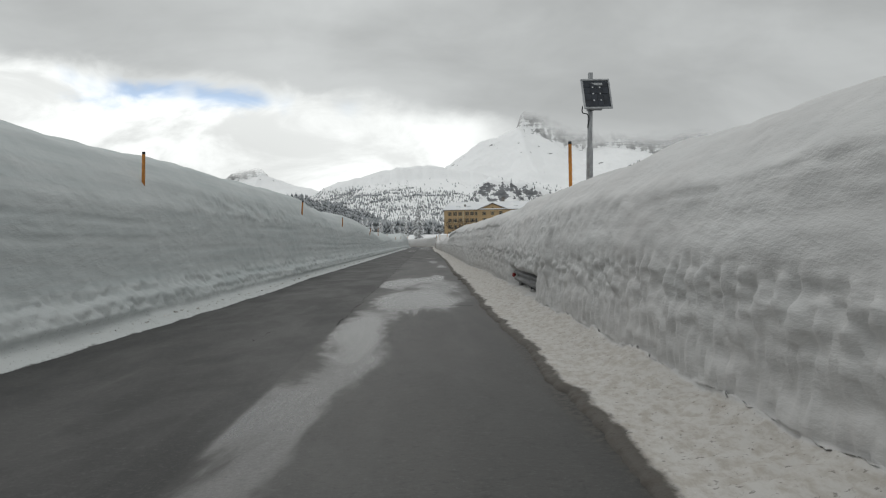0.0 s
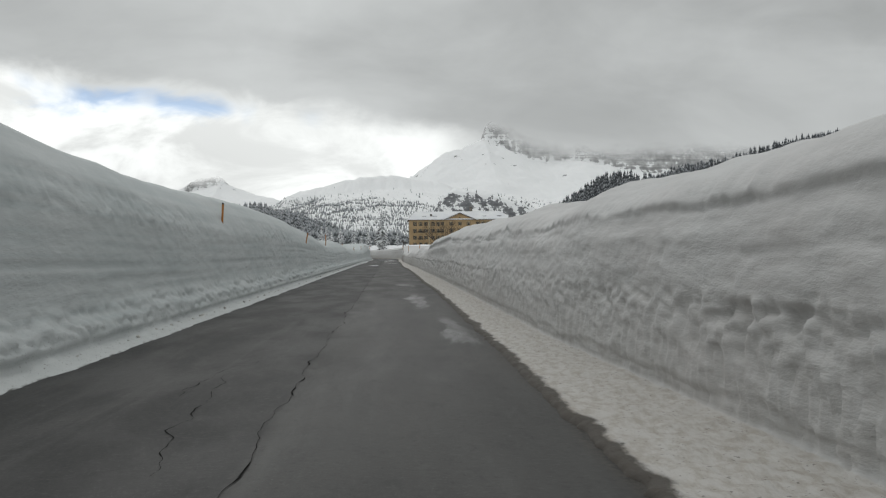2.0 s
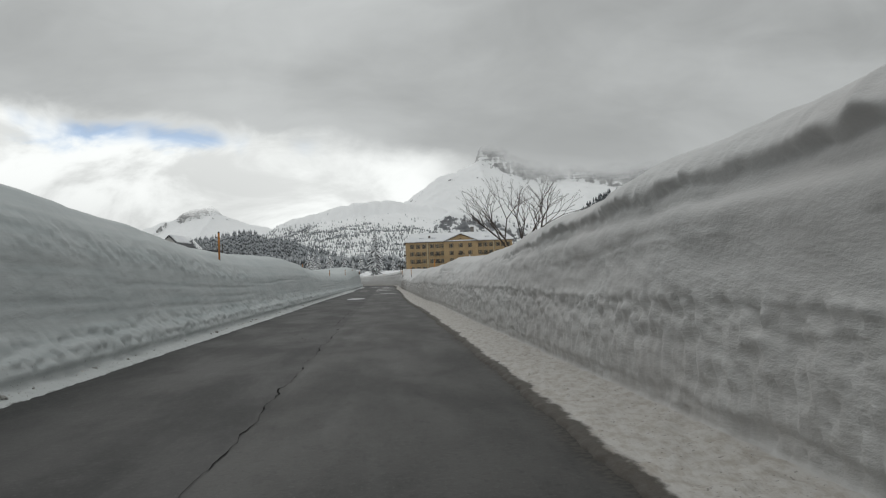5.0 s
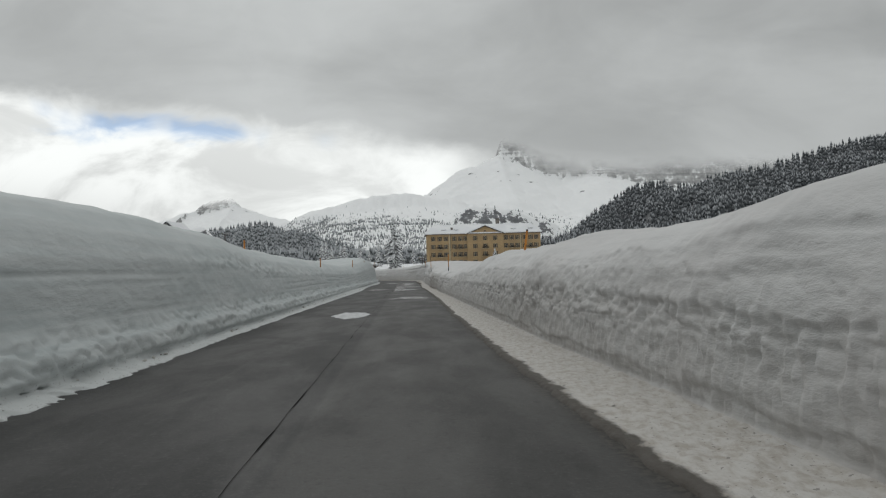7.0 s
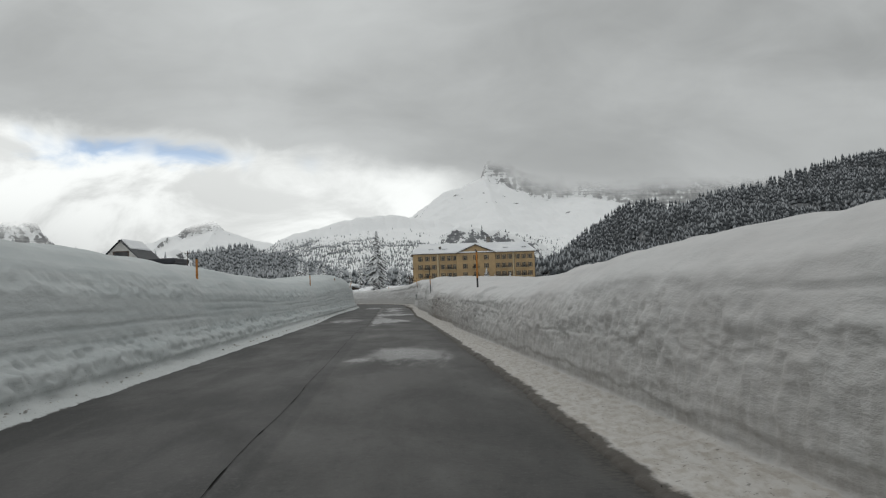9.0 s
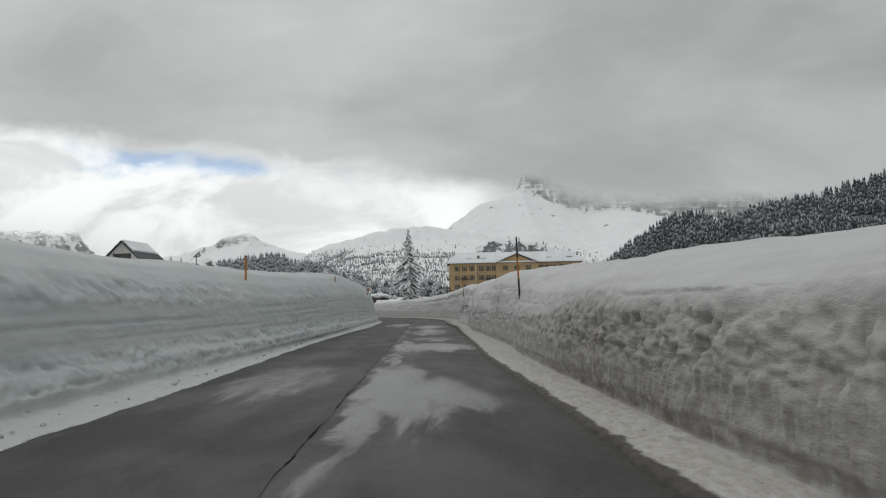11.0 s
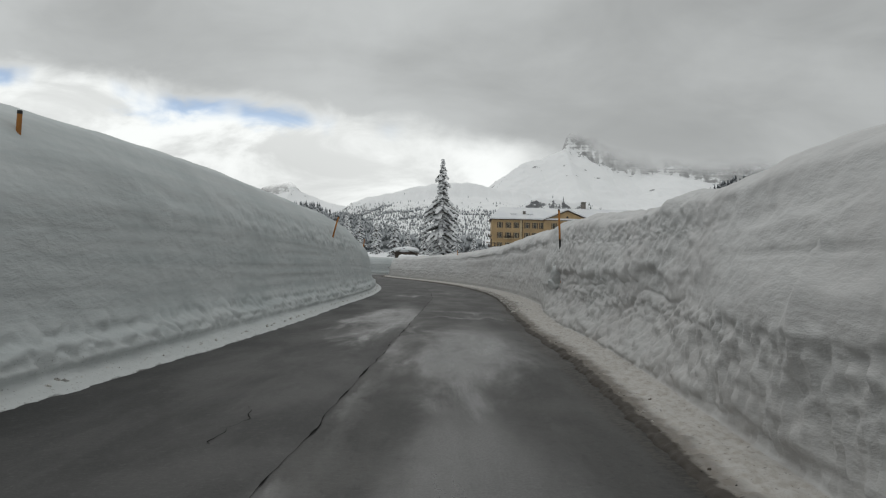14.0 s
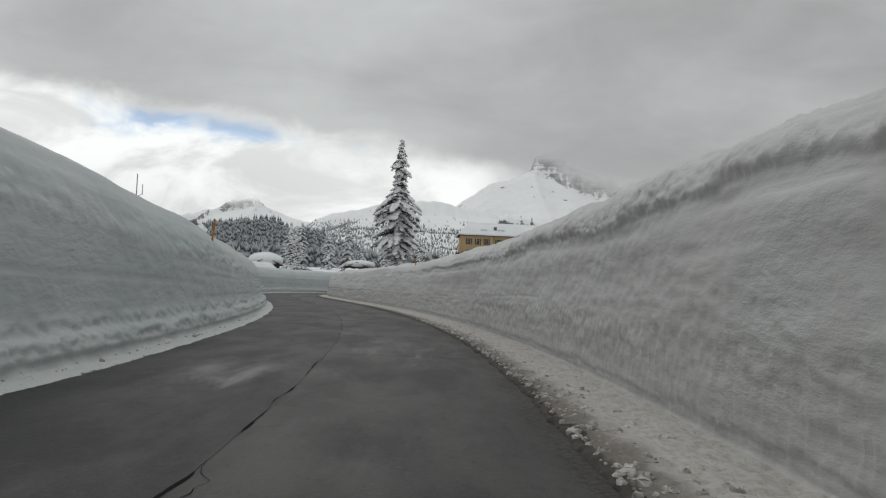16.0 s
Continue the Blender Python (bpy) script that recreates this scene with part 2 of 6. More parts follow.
# damp and wet places on the carriageway: across, along, half width, half length
WET = [(-1.05, 4.5, 0.34, 7, 0.8), (-0.85, 11.5, 0.42, 4, 0.9), (-0.1, 18.2, 0.95, 3.2, 1.0), (0.5, 23, 0.6, 5, 0.8), (-0.75, 25.5, 0.65, 3.2, 0.9), (-0.1, 27.3, 0.7, 2.6, 1.0), (0.5, 29.2, 0.35, 2.6, 0.9), (1.0, 43.5, 0.22, 3, 0.6), (0.6, 53, 0.3, 4, 0.6), (0.5, 64.2, 0.45, 2.2, 0.55), (0.0, 146, 1.1, 2.5, 0.8),
       (-1.08, 168, 0.22, 3, 0.85), (-0.15, 170.5, 0.9, 2.8, 0.9), (-0.7, 173.5, 0.5, 4, 0.85), (0.1, 185.2, 1.4, 3.0, 0.85), (-0.95, 186.5, 0.35, 4.5, 0.85), (0.2, 192, 1.0, 2.5, 0.6), (-1.05, 179, 0.2, 4, 0.7), (-1.2, 196, 0.14, 7, 0.5), (-1.2, 207, 0.14, 8, 0.5), (-1.2, 217, 0.14, 6, 0.5), (0.1, 203, 1.0, 6, 0.7), (0.1, 214.5, 1.2, 6, 0.75),
       (0.2, 223.9, 1.4, 0.6, 0.6), (0.2, 227, 1.2, 0.8, 0.5), (0.2, 247, 1.5, 3, 0.4), (-2.9, 174.5, 0.9, 3.5, 0.6), (-2.2, 223, 1.0, 7, 0.7), (-2.5, 241, 0.9, 2.0, 0.5)]


def asphalt_material():
    m, nt, b = material("wet_asphalt", 0.4, 0.0, 0.30)
    p = coords(nt)
    d = across_node(nt)
    sp = nt.nodes.new("ShaderNodeSeparateXYZ")
    nt.links.new(p, sp.inputs[0])
    agg = noisen(nt, mapped(nt, p, (1, 0.7, 1)), 48.0, 4.0, 0.75)
    gravel = noisen(nt, p, 16.0, 4.0, 0.6)
    blot = noisen(nt, mapped(nt, p, (0.8, 0.3, 1)), 1.0, 6.0, 0.6, 0.3)
    streaks = noisen(nt, mapped(nt, p, (3.5, 0.10, 1)), 1.0, 4.0, 0.6)
    wn = noisen(nt, mapped(nt, p, (0.9, 0.3, 1), (3.3, 1.0, 0)), 1.0, 5.0, 0.6, 0.4)
    rag = noisen(nt, mapped(nt, p, (1.3, 0.22, 1), (1.3, 5.0, 0)), 1.0, 6.0, 0.65, 0.5)
    left = ramp(nt, d, -1.30, -1.40)
    # the outlines of the damp wander
    d_w = mathn(nt, "MULTIPLY_ADD", mathn(nt, "SUBTRACT", wn, 0.5), 1.5, d)
    y_w = mathn(nt, "MULTIPLY_ADD", mathn(nt, "SUBTRACT", rag, 0.5), 6.5, sp.outputs[1])
    wets = []
    for lane in (1, -1):
        wet = None
        for x0, y0, rx, ry, film in WET:
            if (x0 > -1.3) != (lane > 0):
                continue
            ex = mathn(nt, "POWER", mathn(nt, "ABSOLUTE", mathn(nt, "DIVIDE", mathn(nt, "SUBTRACT", d_w, x0), rx)), 2.0)
            ey = mathn(nt, "POWER", mathn(nt, "ABSOLUTE", mathn(nt, "DIVIDE", mathn(nt, "SUBTRACT", y_w, y0), ry)), 2.0)
            e = mathn(nt, "SUBTRACT", 1.0, mathn(nt, "ADD", ex, ey))
            e = mathn(nt, "MULTIPLY", ramp(nt, e, -1.3, 1.0), film)
            wet = e if wet is None else mathn(nt, "SMOOTH_MAX", wet, e, 0.3)
        wets.append(wet)
    # damp stops at the joint between the lanes
    wet = mathn(nt, "ADD", mathn(nt, "MULTIPLY", wets[0], mathn(nt, "SUBTRACT", 1.0, left)), mathn(nt, "MULTIPLY", wets[1], left))
    wet = mathn(nt, "MULTIPLY_ADD", mathn(nt, "SUBTRACT", wn, 0.5), 0.55, wet)
    wet = mathn(nt, "MULTIPLY_ADD", mathn(nt, "SUBTRACT", rag, 0.5), 0.9, wet)
    is_wet = ramp(nt, wet, 0.02, 1.08)
    # the left lane has a newer, darker layer
    old = mixc(nt, ramp(nt, blot, 0.35, 0.65), (0.042, 0.041, 0.040), (0.054, 0.052, 0.050))
    mid = noisen(nt, mapped(nt, p, (1, 0.45, 1)), 5.0, 5.0, 0.7)
    fresh = mixc(nt, ramp(nt, blot, 0.35, 0.65), (0.028, 0.028, 0.028), (0.037, 0.036, 0.036))
    base = mixc(nt, left, old, fresh)
    base = mixc(nt, ramp(nt, streaks, 0.55, 0.75, 0.0, 0.4), base, (0.070, 0.069, 0.067))
    base = mixc(nt, ramp(nt, agg, 0.56, 0.72, 0.0, 0.6), base, (0.13, 0.13, 0.128))
    base = mixc(nt, ramp(nt, gravel, 0.56, 0.70, 0.0, 0.4), base, (0.085, 0.084, 0.082))
    base = mixc(nt, ramp(nt, gravel, 0.42, 0.32, 0.0, 0.5), base, (0.016, 0.016, 0.016))
    base = mixc(nt, ramp(nt, agg, 0.40, 0.30, 0.0, 0.5), base, (0.012, 0.012, 0.012))
    base = mixc(nt, ramp(nt, mid, 0.54, 0.72, 0.0, 0.35), base, (0.078, 0.077, 0.075))
    base = mixc(nt, ramp(nt, mid, 0.46, 0.30, 0.0, 0.45), base, (0.018, 0.018, 0.018))
    # wet film's sky sheen put into the colour, brown grit along the kerbless edge
    base = mixc(nt, mathn(nt, "MULTIPLY", is_wet, 0.12), base, (0.12, 0.12, 0.12))
    hem = ramp(nt, mathn(nt, "MULTIPLY_ADD", mathn(nt, "ADD", mathn(nt, "SUBTRACT", wn, 0.5), mathn(nt, "MULTIPLY", mathn(nt, "SUBTRACT", gravel, 0.5), 0.3)), 0.45, across_node(nt, "to_edge")), -0.16, -0.02, 0.0, 0.85)
    base = mixc(nt, hem, base, mixc(nt, ramp(nt, gravel, 0.4, 0.6), (0.020, 0.018, 0.016), (0.062, 0.055, 0.047)))
    nt.links.new(base, b.inputs["Base Color"])
    damp = mathn(nt, "MULTIPLY", ramp(nt, sp.outputs[1], 44.0, 72.0, 1.0, 0.0), ramp(nt, mathn(nt, "MULTIPLY_ADD", mathn(nt, "SUBTRACT", wn, 0.5), 1.5, d), -2.0, -0.6))
    dry_r = ramp(nt, mathn(nt, "MULTIPLY", damp, ramp(nt, rag, 0.35, 0.55, 0.75, 1.0)), 0.0, 1.0, ramp(nt, blot, 0.35, 0.65, 0.75, 0.63), 0.60)
    rough = ramp(nt, is_wet, 0.0, 1.0, dry_r, ramp(nt, agg, 0.4, 0.65, 0.22, 0.36))
    nt.links.new(rough, b.inputs["Roughness"])
    bumped(nt, b, mathn(nt, "MULTIPLY", add_h(nt, (agg, 0.35), (gravel, 0.4), (blot, 0.15)), ramp(nt, is_wet, 0.0, 1.0, 1.0, 0.35)), 0.5, 0.010)
    return m


def mountain_material(name, rock_at=0.72, rock=(0.20, 0.195, 0.19), snow=(0.95, 0.955, 0.96), scale=0.02, bands=0.03, cloud=None, scrub=0.0, bedded=0.30, bald=None):
    """Snow on all that is flat enough, bedded rock where it is steep; the top may be lost in cloud."""
    m, nt, b = material(name, 0.85, 0.0, 0.2)
    g = nt.nodes.new("ShaderNodeNewGeometry")
    p, nrm = g.outputs["Position"], g.outputs["Normal"]
    sp, sn = nt.nodes.new("ShaderNodeSeparateXYZ"), nt.nodes.new("ShaderNodeSeparateXYZ")
    nt.links.new(p, sp.inputs[0])
    nt.links.new(nrm, sn.inputs[0])
    n1 = noisen(nt, p, scale, 6.0, 0.62, 0.3)
    bed = noisen(nt, mapped(nt, p, (0.002, 0.002, bands)), 1.0, 5.0, 0.65, 0.4)
    gully = noisen(nt, mapped(nt, p, (scale * 1.6, scale * 1.6, scale * 0.35)), 1.0, 5.0, 0.6, 0.5)
    steep = mathn(nt, "MULTIPLY_ADD", mathn(nt, "SUBTRACT", n1, 0.5), 1.35, sn.outputs[2])
    steep = mathn(nt, "MULTIPLY_ADD", mathn(nt, "SUBTRACT", bed, 0.5), bedded, steep)
    steep = mathn(nt, "MULTIPLY_ADD", mathn(nt, "SUBTRACT", gully, 0.5), 0.45, steep)
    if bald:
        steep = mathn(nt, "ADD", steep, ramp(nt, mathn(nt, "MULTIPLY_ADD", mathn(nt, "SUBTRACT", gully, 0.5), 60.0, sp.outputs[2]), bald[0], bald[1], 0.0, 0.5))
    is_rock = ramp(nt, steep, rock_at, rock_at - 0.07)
    tint = mixc(nt, ramp(nt, mathn(nt, "MULTIPLY_ADD", n1, 0.6, mathn(nt, "MULTIPLY", bed, 0.4)), 0.38, 0.62), tuple(c * 0.6 for c in rock), tuple(c * 1.35 for c in rock))
    base = mixc(nt, is_rock, snow, tint)
    if scrub:
        dots = noisen(nt, p, 0.22, 2.0, 0.5)
        patch = noisen(nt, p, 0.012, 3.0)
        d = mathn(nt, "MULTIPLY", ramp(nt, dots, 0.60, 0.66), mathn(nt, "MULTIPLY", ramp(nt, patch, 0.44, 0.58, 0.0, scrub), ramp(nt, sp.outputs[2], 125.0, 175.0, 1.0, 0.08)))
        base = mixc(nt, d, base, (0.07, 0.075, 0.07))
    nt.links.new(base, b.inputs["Base Color"])
    bumped(nt, b, add_h(nt, (n1, 1.0), (bed, 0.5)), 0.4, 0.25 / scale * 0.4)
    if cloud:
        lo, hi, xl, xr, drop = cloud
        cn = noisen(nt, mapped(nt, p, (1, 1, 1.6)), 0.0065, 5.0, 0.55, 0.5)
        base_z = ramp(nt, sp.outputs[0], xl, xr, lo, lo - drop)
        h = mathn(nt, "SUBTRACT", sp.outputs[2], base_z)
        h = mathn(nt, "MULTIPLY_ADD", mathn(nt, "SUBTRACT", cn, 0.5), 120.0, h)
        lost = ramp(nt, h, 0.0, hi)
        tr = nt.nodes.new("ShaderNodeBsdfTransparent")
        mx = nt.nodes.new("ShaderNodeMixShader")
        nt.links.new(lost, mx.inputs[0])
        nt.links.new(b.outputs[0], mx.inputs[1])
        nt.links.new(tr.outputs[0], mx.inputs[2])
        nt.links.new(mx.outputs[0], nt.nodes["Material Output"].inputs[0])
    return m


# needle colour is lifted towards blue-grey: distance haze as well as frost
def conifer_material(name, green=(0.075, 0.084, 0.086), cover=0.22):
    m, nt, b = material(name, 0.85, 0.0, 0.2)
    g = nt.nodes.new("ShaderNodeNewGeometry")
    sn = nt.nodes.new("ShaderNodeSeparateXYZ")
    nt.links.new(g.outputs["Normal"], sn.inputs[0])
    n1 = noisen(nt, g.outputs["Position"], 0.6, 4.0, 0.65)
    up = mathn(nt, "MULTIPLY_ADD", mathn(nt, "SUBTRACT", n1, 0.5), 1.3, sn.outputs[2])
    up = mathn(nt, "MULTIPLY_ADD", mathn(nt, "SUBTRACT", g.outputs["Random Per Island"], 0.5), 0.5, up)
    base = mixc(nt, ramp(nt, up, cover, cover + 0.75), green, (0.46, 0.48, 0.50))
    nt.links.new(base, b.inputs["Base Color"])
    return m


M_BANK, M_SNOW, M_ROAD = snow_bank_material(), fresh_snow_material(), asphalt_material()


# ---------------------------------------------------------------- mesh helpers
def lattice(n, seed):
    r = np.random.RandomState(seed)
    a = r.rand(n, n) * 2 * np.pi
    return np.cos(a), np.sin(a)


LAT = [lattice(256, k) for k in range(6)]


def perlin(x, y, k=0):
    gx, gy = LAT[k % 6]
    xi, yi = np.floor(x).astype(int), np.floor(y).astype(int)
    xf, yf = x - xi, y - yi
    u, v = xf ** 3 * (xf * (xf * 6 - 15) + 10), yf ** 3 * (yf * (yf * 6 - 15) + 10)

    def g(i, j):
        a, b = (xi + i) & 255, (yi + j) & 255
        return gx[a, b] * (xf - i) + gy[a, b] * (yf - j)
    return ((g(0, 0) * (1 - u) + g(1, 0) * u) * (1 - v) + (g(0, 1) * (1 - u) + g(1, 1) * u) * v) * 1.5


def fbm(x, y, octaves=4, k=0, gain=0.5):
    s, a = 0, 1.0
    for o in range(octaves):
        s = s + a * perlin(x * 2 ** o + 17.3 * o, y * 2 ** o + 5.1 * o, k + o)
        a *= gain
    return s


def smooth(a, b, x):
    t = np.clip((x - a) / (b - a), 0, 1)
    return t * t * (3 - 2 * t)


def grid_mesh(name, V, mat, flip=False, shade=True):
    """V: rows x columns x 3."""
    n, k = V.shape[:2]
    i = np.arange(n * k).reshape(n, k)
    f = np.stack([i[:-1, :-1], i[:-1, 1:], i[1:, 1:], i[1:, :-1]], -1).reshape(-1, 4)
    if flip:
        f = f[:, ::-1]
    me = bpy.data.meshes.new(name)
    me.vertices.add(n * k)
    me.vertices.foreach_set("co", V.astype(np.float32).ravel())
    me.loops.add(f.size)
    me.loops.foreach_set("vertex_index", f.astype(np.int32).ravel())
    me.polygons.add(len(f))
    me.polygons.foreach_set("loop_start", np.arange(0, f.size, 4, dtype=np.int32))
    me.update(calc_edges=True)
    if shade:
        me.polygons.foreach_set("use_smooth", np.ones(len(f), dtype=bool))
    me.materials.append(mat)
    return new(name, me)


def measure_across(ob, values, key="across"):
    """Stores a value for each point, such as how far it lies from the road's line."""
    at = ob.data.attributes.new(key, "FLOAT", "POINT")
    at.data.foreach_set("value", values.astype(np.float32).ravel())


def part(name, bm, mat, parent=None, label=""):
    me = bpy.data.meshes.new(name)
    bm.to_mesh(me)
    bm.free()
    me.materials.append(mat)
    ob = new(name, me)
    if parent is not None:
        ob.parent = parent
    return tagged(ob, label)


def box(bm, x0, x1, y0, y1, z0, z1, bevel=0.0):
    r = bmesh.ops.create_cube(bm, size=1, matrix=Matrix.LocRotScale(((x0 + x1) / 2, (y0 + y1) / 2, (z0 + z1) / 2), None, (x1 - x0, y1 - y0, z1 - z0)))
    if bevel:
        es = list({e for v in r["verts"] for e in v.link_edges})
        bmesh.ops.bevel(bm, geom=es, offset=bevel, segments=2, affect="EDGES", profile=0.5)
    return bm


def tube(bm, a, b, r0, r1, seg=8):
    a, b = Vector(a), Vector(b)
    q = (b - a).to_track_quat("Z", "Y")
    m = Matrix.LocRotScale((a + b) / 2, q, None)
    bmesh.ops.create_cone(bm, cap_ends=True, segments=seg, radius1=r0, radius2=r1, depth=(b - a).length, matrix=m)
    return bm


# ---------------------------------------------------------------- the road's line
def centre(s):
    """Plan of the road: straight ahead, a bend to the left, then one to the right. Returns x, y, heading."""
    s = np.asarray(s, float)
    k = lambda u: 0.0 + (1 / 200.0) * smooth(228, 240, u) * (1 - smooth(278, 292, u)) + (-1 / 50.0) * smooth(302, 312, u) * (1 - smooth(350, 360, u))
    u = np.arange(-30.0, 420.0, 0.5)
    h = np.cumsum(k(u)) * 0.5
    x, y = np.cumsum(-np.sin(h)) * 0.5, -30.0 + np.cumsum(np.cos(h)) * 0.5
    return np.interp(s, u, x), np.interp(s, u, y), np.interp(s, u, h)


def along(s, d):
    """World x, y of a point d metres to the right of the line at s."""
    x, y, h = centre(s)
    return x + np.cos(h) * d, y + np.sin(h) * d


S0, S1 = -14.0, 400.0
R_Y = [-20, 0, 8, 16, 24, 32, 40, 48, 56, 64, 72, 80, 88, 96, 104, 112, 120, 128, 136, 144, 154, 165, 175, 185, 195, 205, 215, 225, 235, 243, 250, 268, 300, 400]
R_H = [2.5, 2.53, 2.5, 2.62, 2.46, 2.52, 2.54, 2.56, 2.71, 2.80, 2.70, 2.57, 2.2, 2.03, 2.25, 2.09, 2.1, 2.19, 1.92, 1.62, 1.76, 1.95, 2.21, 2.55, 2.83, 2.88, 2.86, 3.3, 3.55, 3.55, 3.4, 3.1, 2.8, 2.5]
L_Y = [-20, 0, 10, 16, 20, 24, 28, 32, 40, 44, 48, 56, 64, 68, 72, 80, 88, 96, 104, 112, 120, 128, 136, 144, 154, 165, 175, 185, 195, 205, 211, 215, 220, 225, 235, 243, 250, 258, 266, 280, 400]
L_H = [3.3, 3.3, 3.42, 3.55, 3.68, 3.68, 3.72, 3.86, 3.86, 3.68, 3.47, 3.70, 3.76, 3.84, 3.6, 3.47, 3.12, 2.74, 2.75, 2.98, 3.05, 2.72, 2.6, 2.56, 2.58, 2.48, 2.57, 2.83, 3.13, 3.54, 3.92, 4.06, 4.1, 4.1, 4.08, 3.85, 3.6, 3.2, 3.0, 3.1, 3.1]
# how far the verge's edge and the wall's foot stray from their usual line, and the upper part with them
EDGE_S = [-20, 4, 10, 15, 20, 25, 34, 45, 58, 68, 82, 98, 104, 109, 113, 126, 140, 157, 168, 178, 186, 200, 207, 213, 218, 224, 236, 243, 250, 262, 300, 400]
EDGE_R = [-0.17, -0.17, -0.15, -0.24, -0.16, -0.12, -0.19, -0.08, 0.04, -0.06, 0.02, 0.0, -0.06, -0.2, -0.24, -0.22, -0.04, 0.02, 0.02, -0.11, 0.05, 0.25, 0.38, 0.45, 0.27, 0.30, 0.45, 0.55, 0.6, 0.5, 0.2, 0.0]
FOOT_S = [-20, 4, 9, 13, 20, 25, 29, 33, 40, 58, 66, 90, 104, 108, 114, 125, 145, 157, 161, 166, 172, 178, 182, 190, 198, 205, 212, 216, 220, 225, 228, 231, 242, 250, 265, 300, 400]
FOOT_R = [-0.18, -0.18, -0.18, -0.25, -0.1, 0.0, 0.2, 0.15, -0.1, 0.0, 0.05, 0.0, 0.05, 0.0, -0.16, -0.18, -0.2, -0.28, -0.1, -0.28, -0.28, -0.24, 0.0, 0.0, -0.08, 0.1, 0.38, 0.42, 0.28, 0.45, 0.62, 0.92, 1.02, 1.02, 0.8, 0.4, 0.0]
TOP_S = [-20, 225, 227, 230, 250, 265, 300, 400]
TOP_R = [0.0, 0.0, 0.2, 0.75, 0.8, 0.6, 0.3, 0.0]
EDGE_LS = [-20, 8, 15, 22, 30, 40, 66, 84, 105, 119, 130, 145, 159, 171, 180, 190, 205, 214, 219, 229, 400]
EDGE_L = [0.0, 0.0, -0.1, -0.15, 0.05, 0.0, 0.0, 0.06, 0.05, 0.12, 0.1, 0.0, -0.15, -0.25, -0.05, 0.15, 0.1, -0.1, -0.2, 0.0, 0.0]


def crest(s, ys, hs):
    out = 0
    for o in (-3.0, -1.5, 0.0, 1.5, 3.0):
        out = out + np.interp(s + o, ys, hs)
    return out / 5


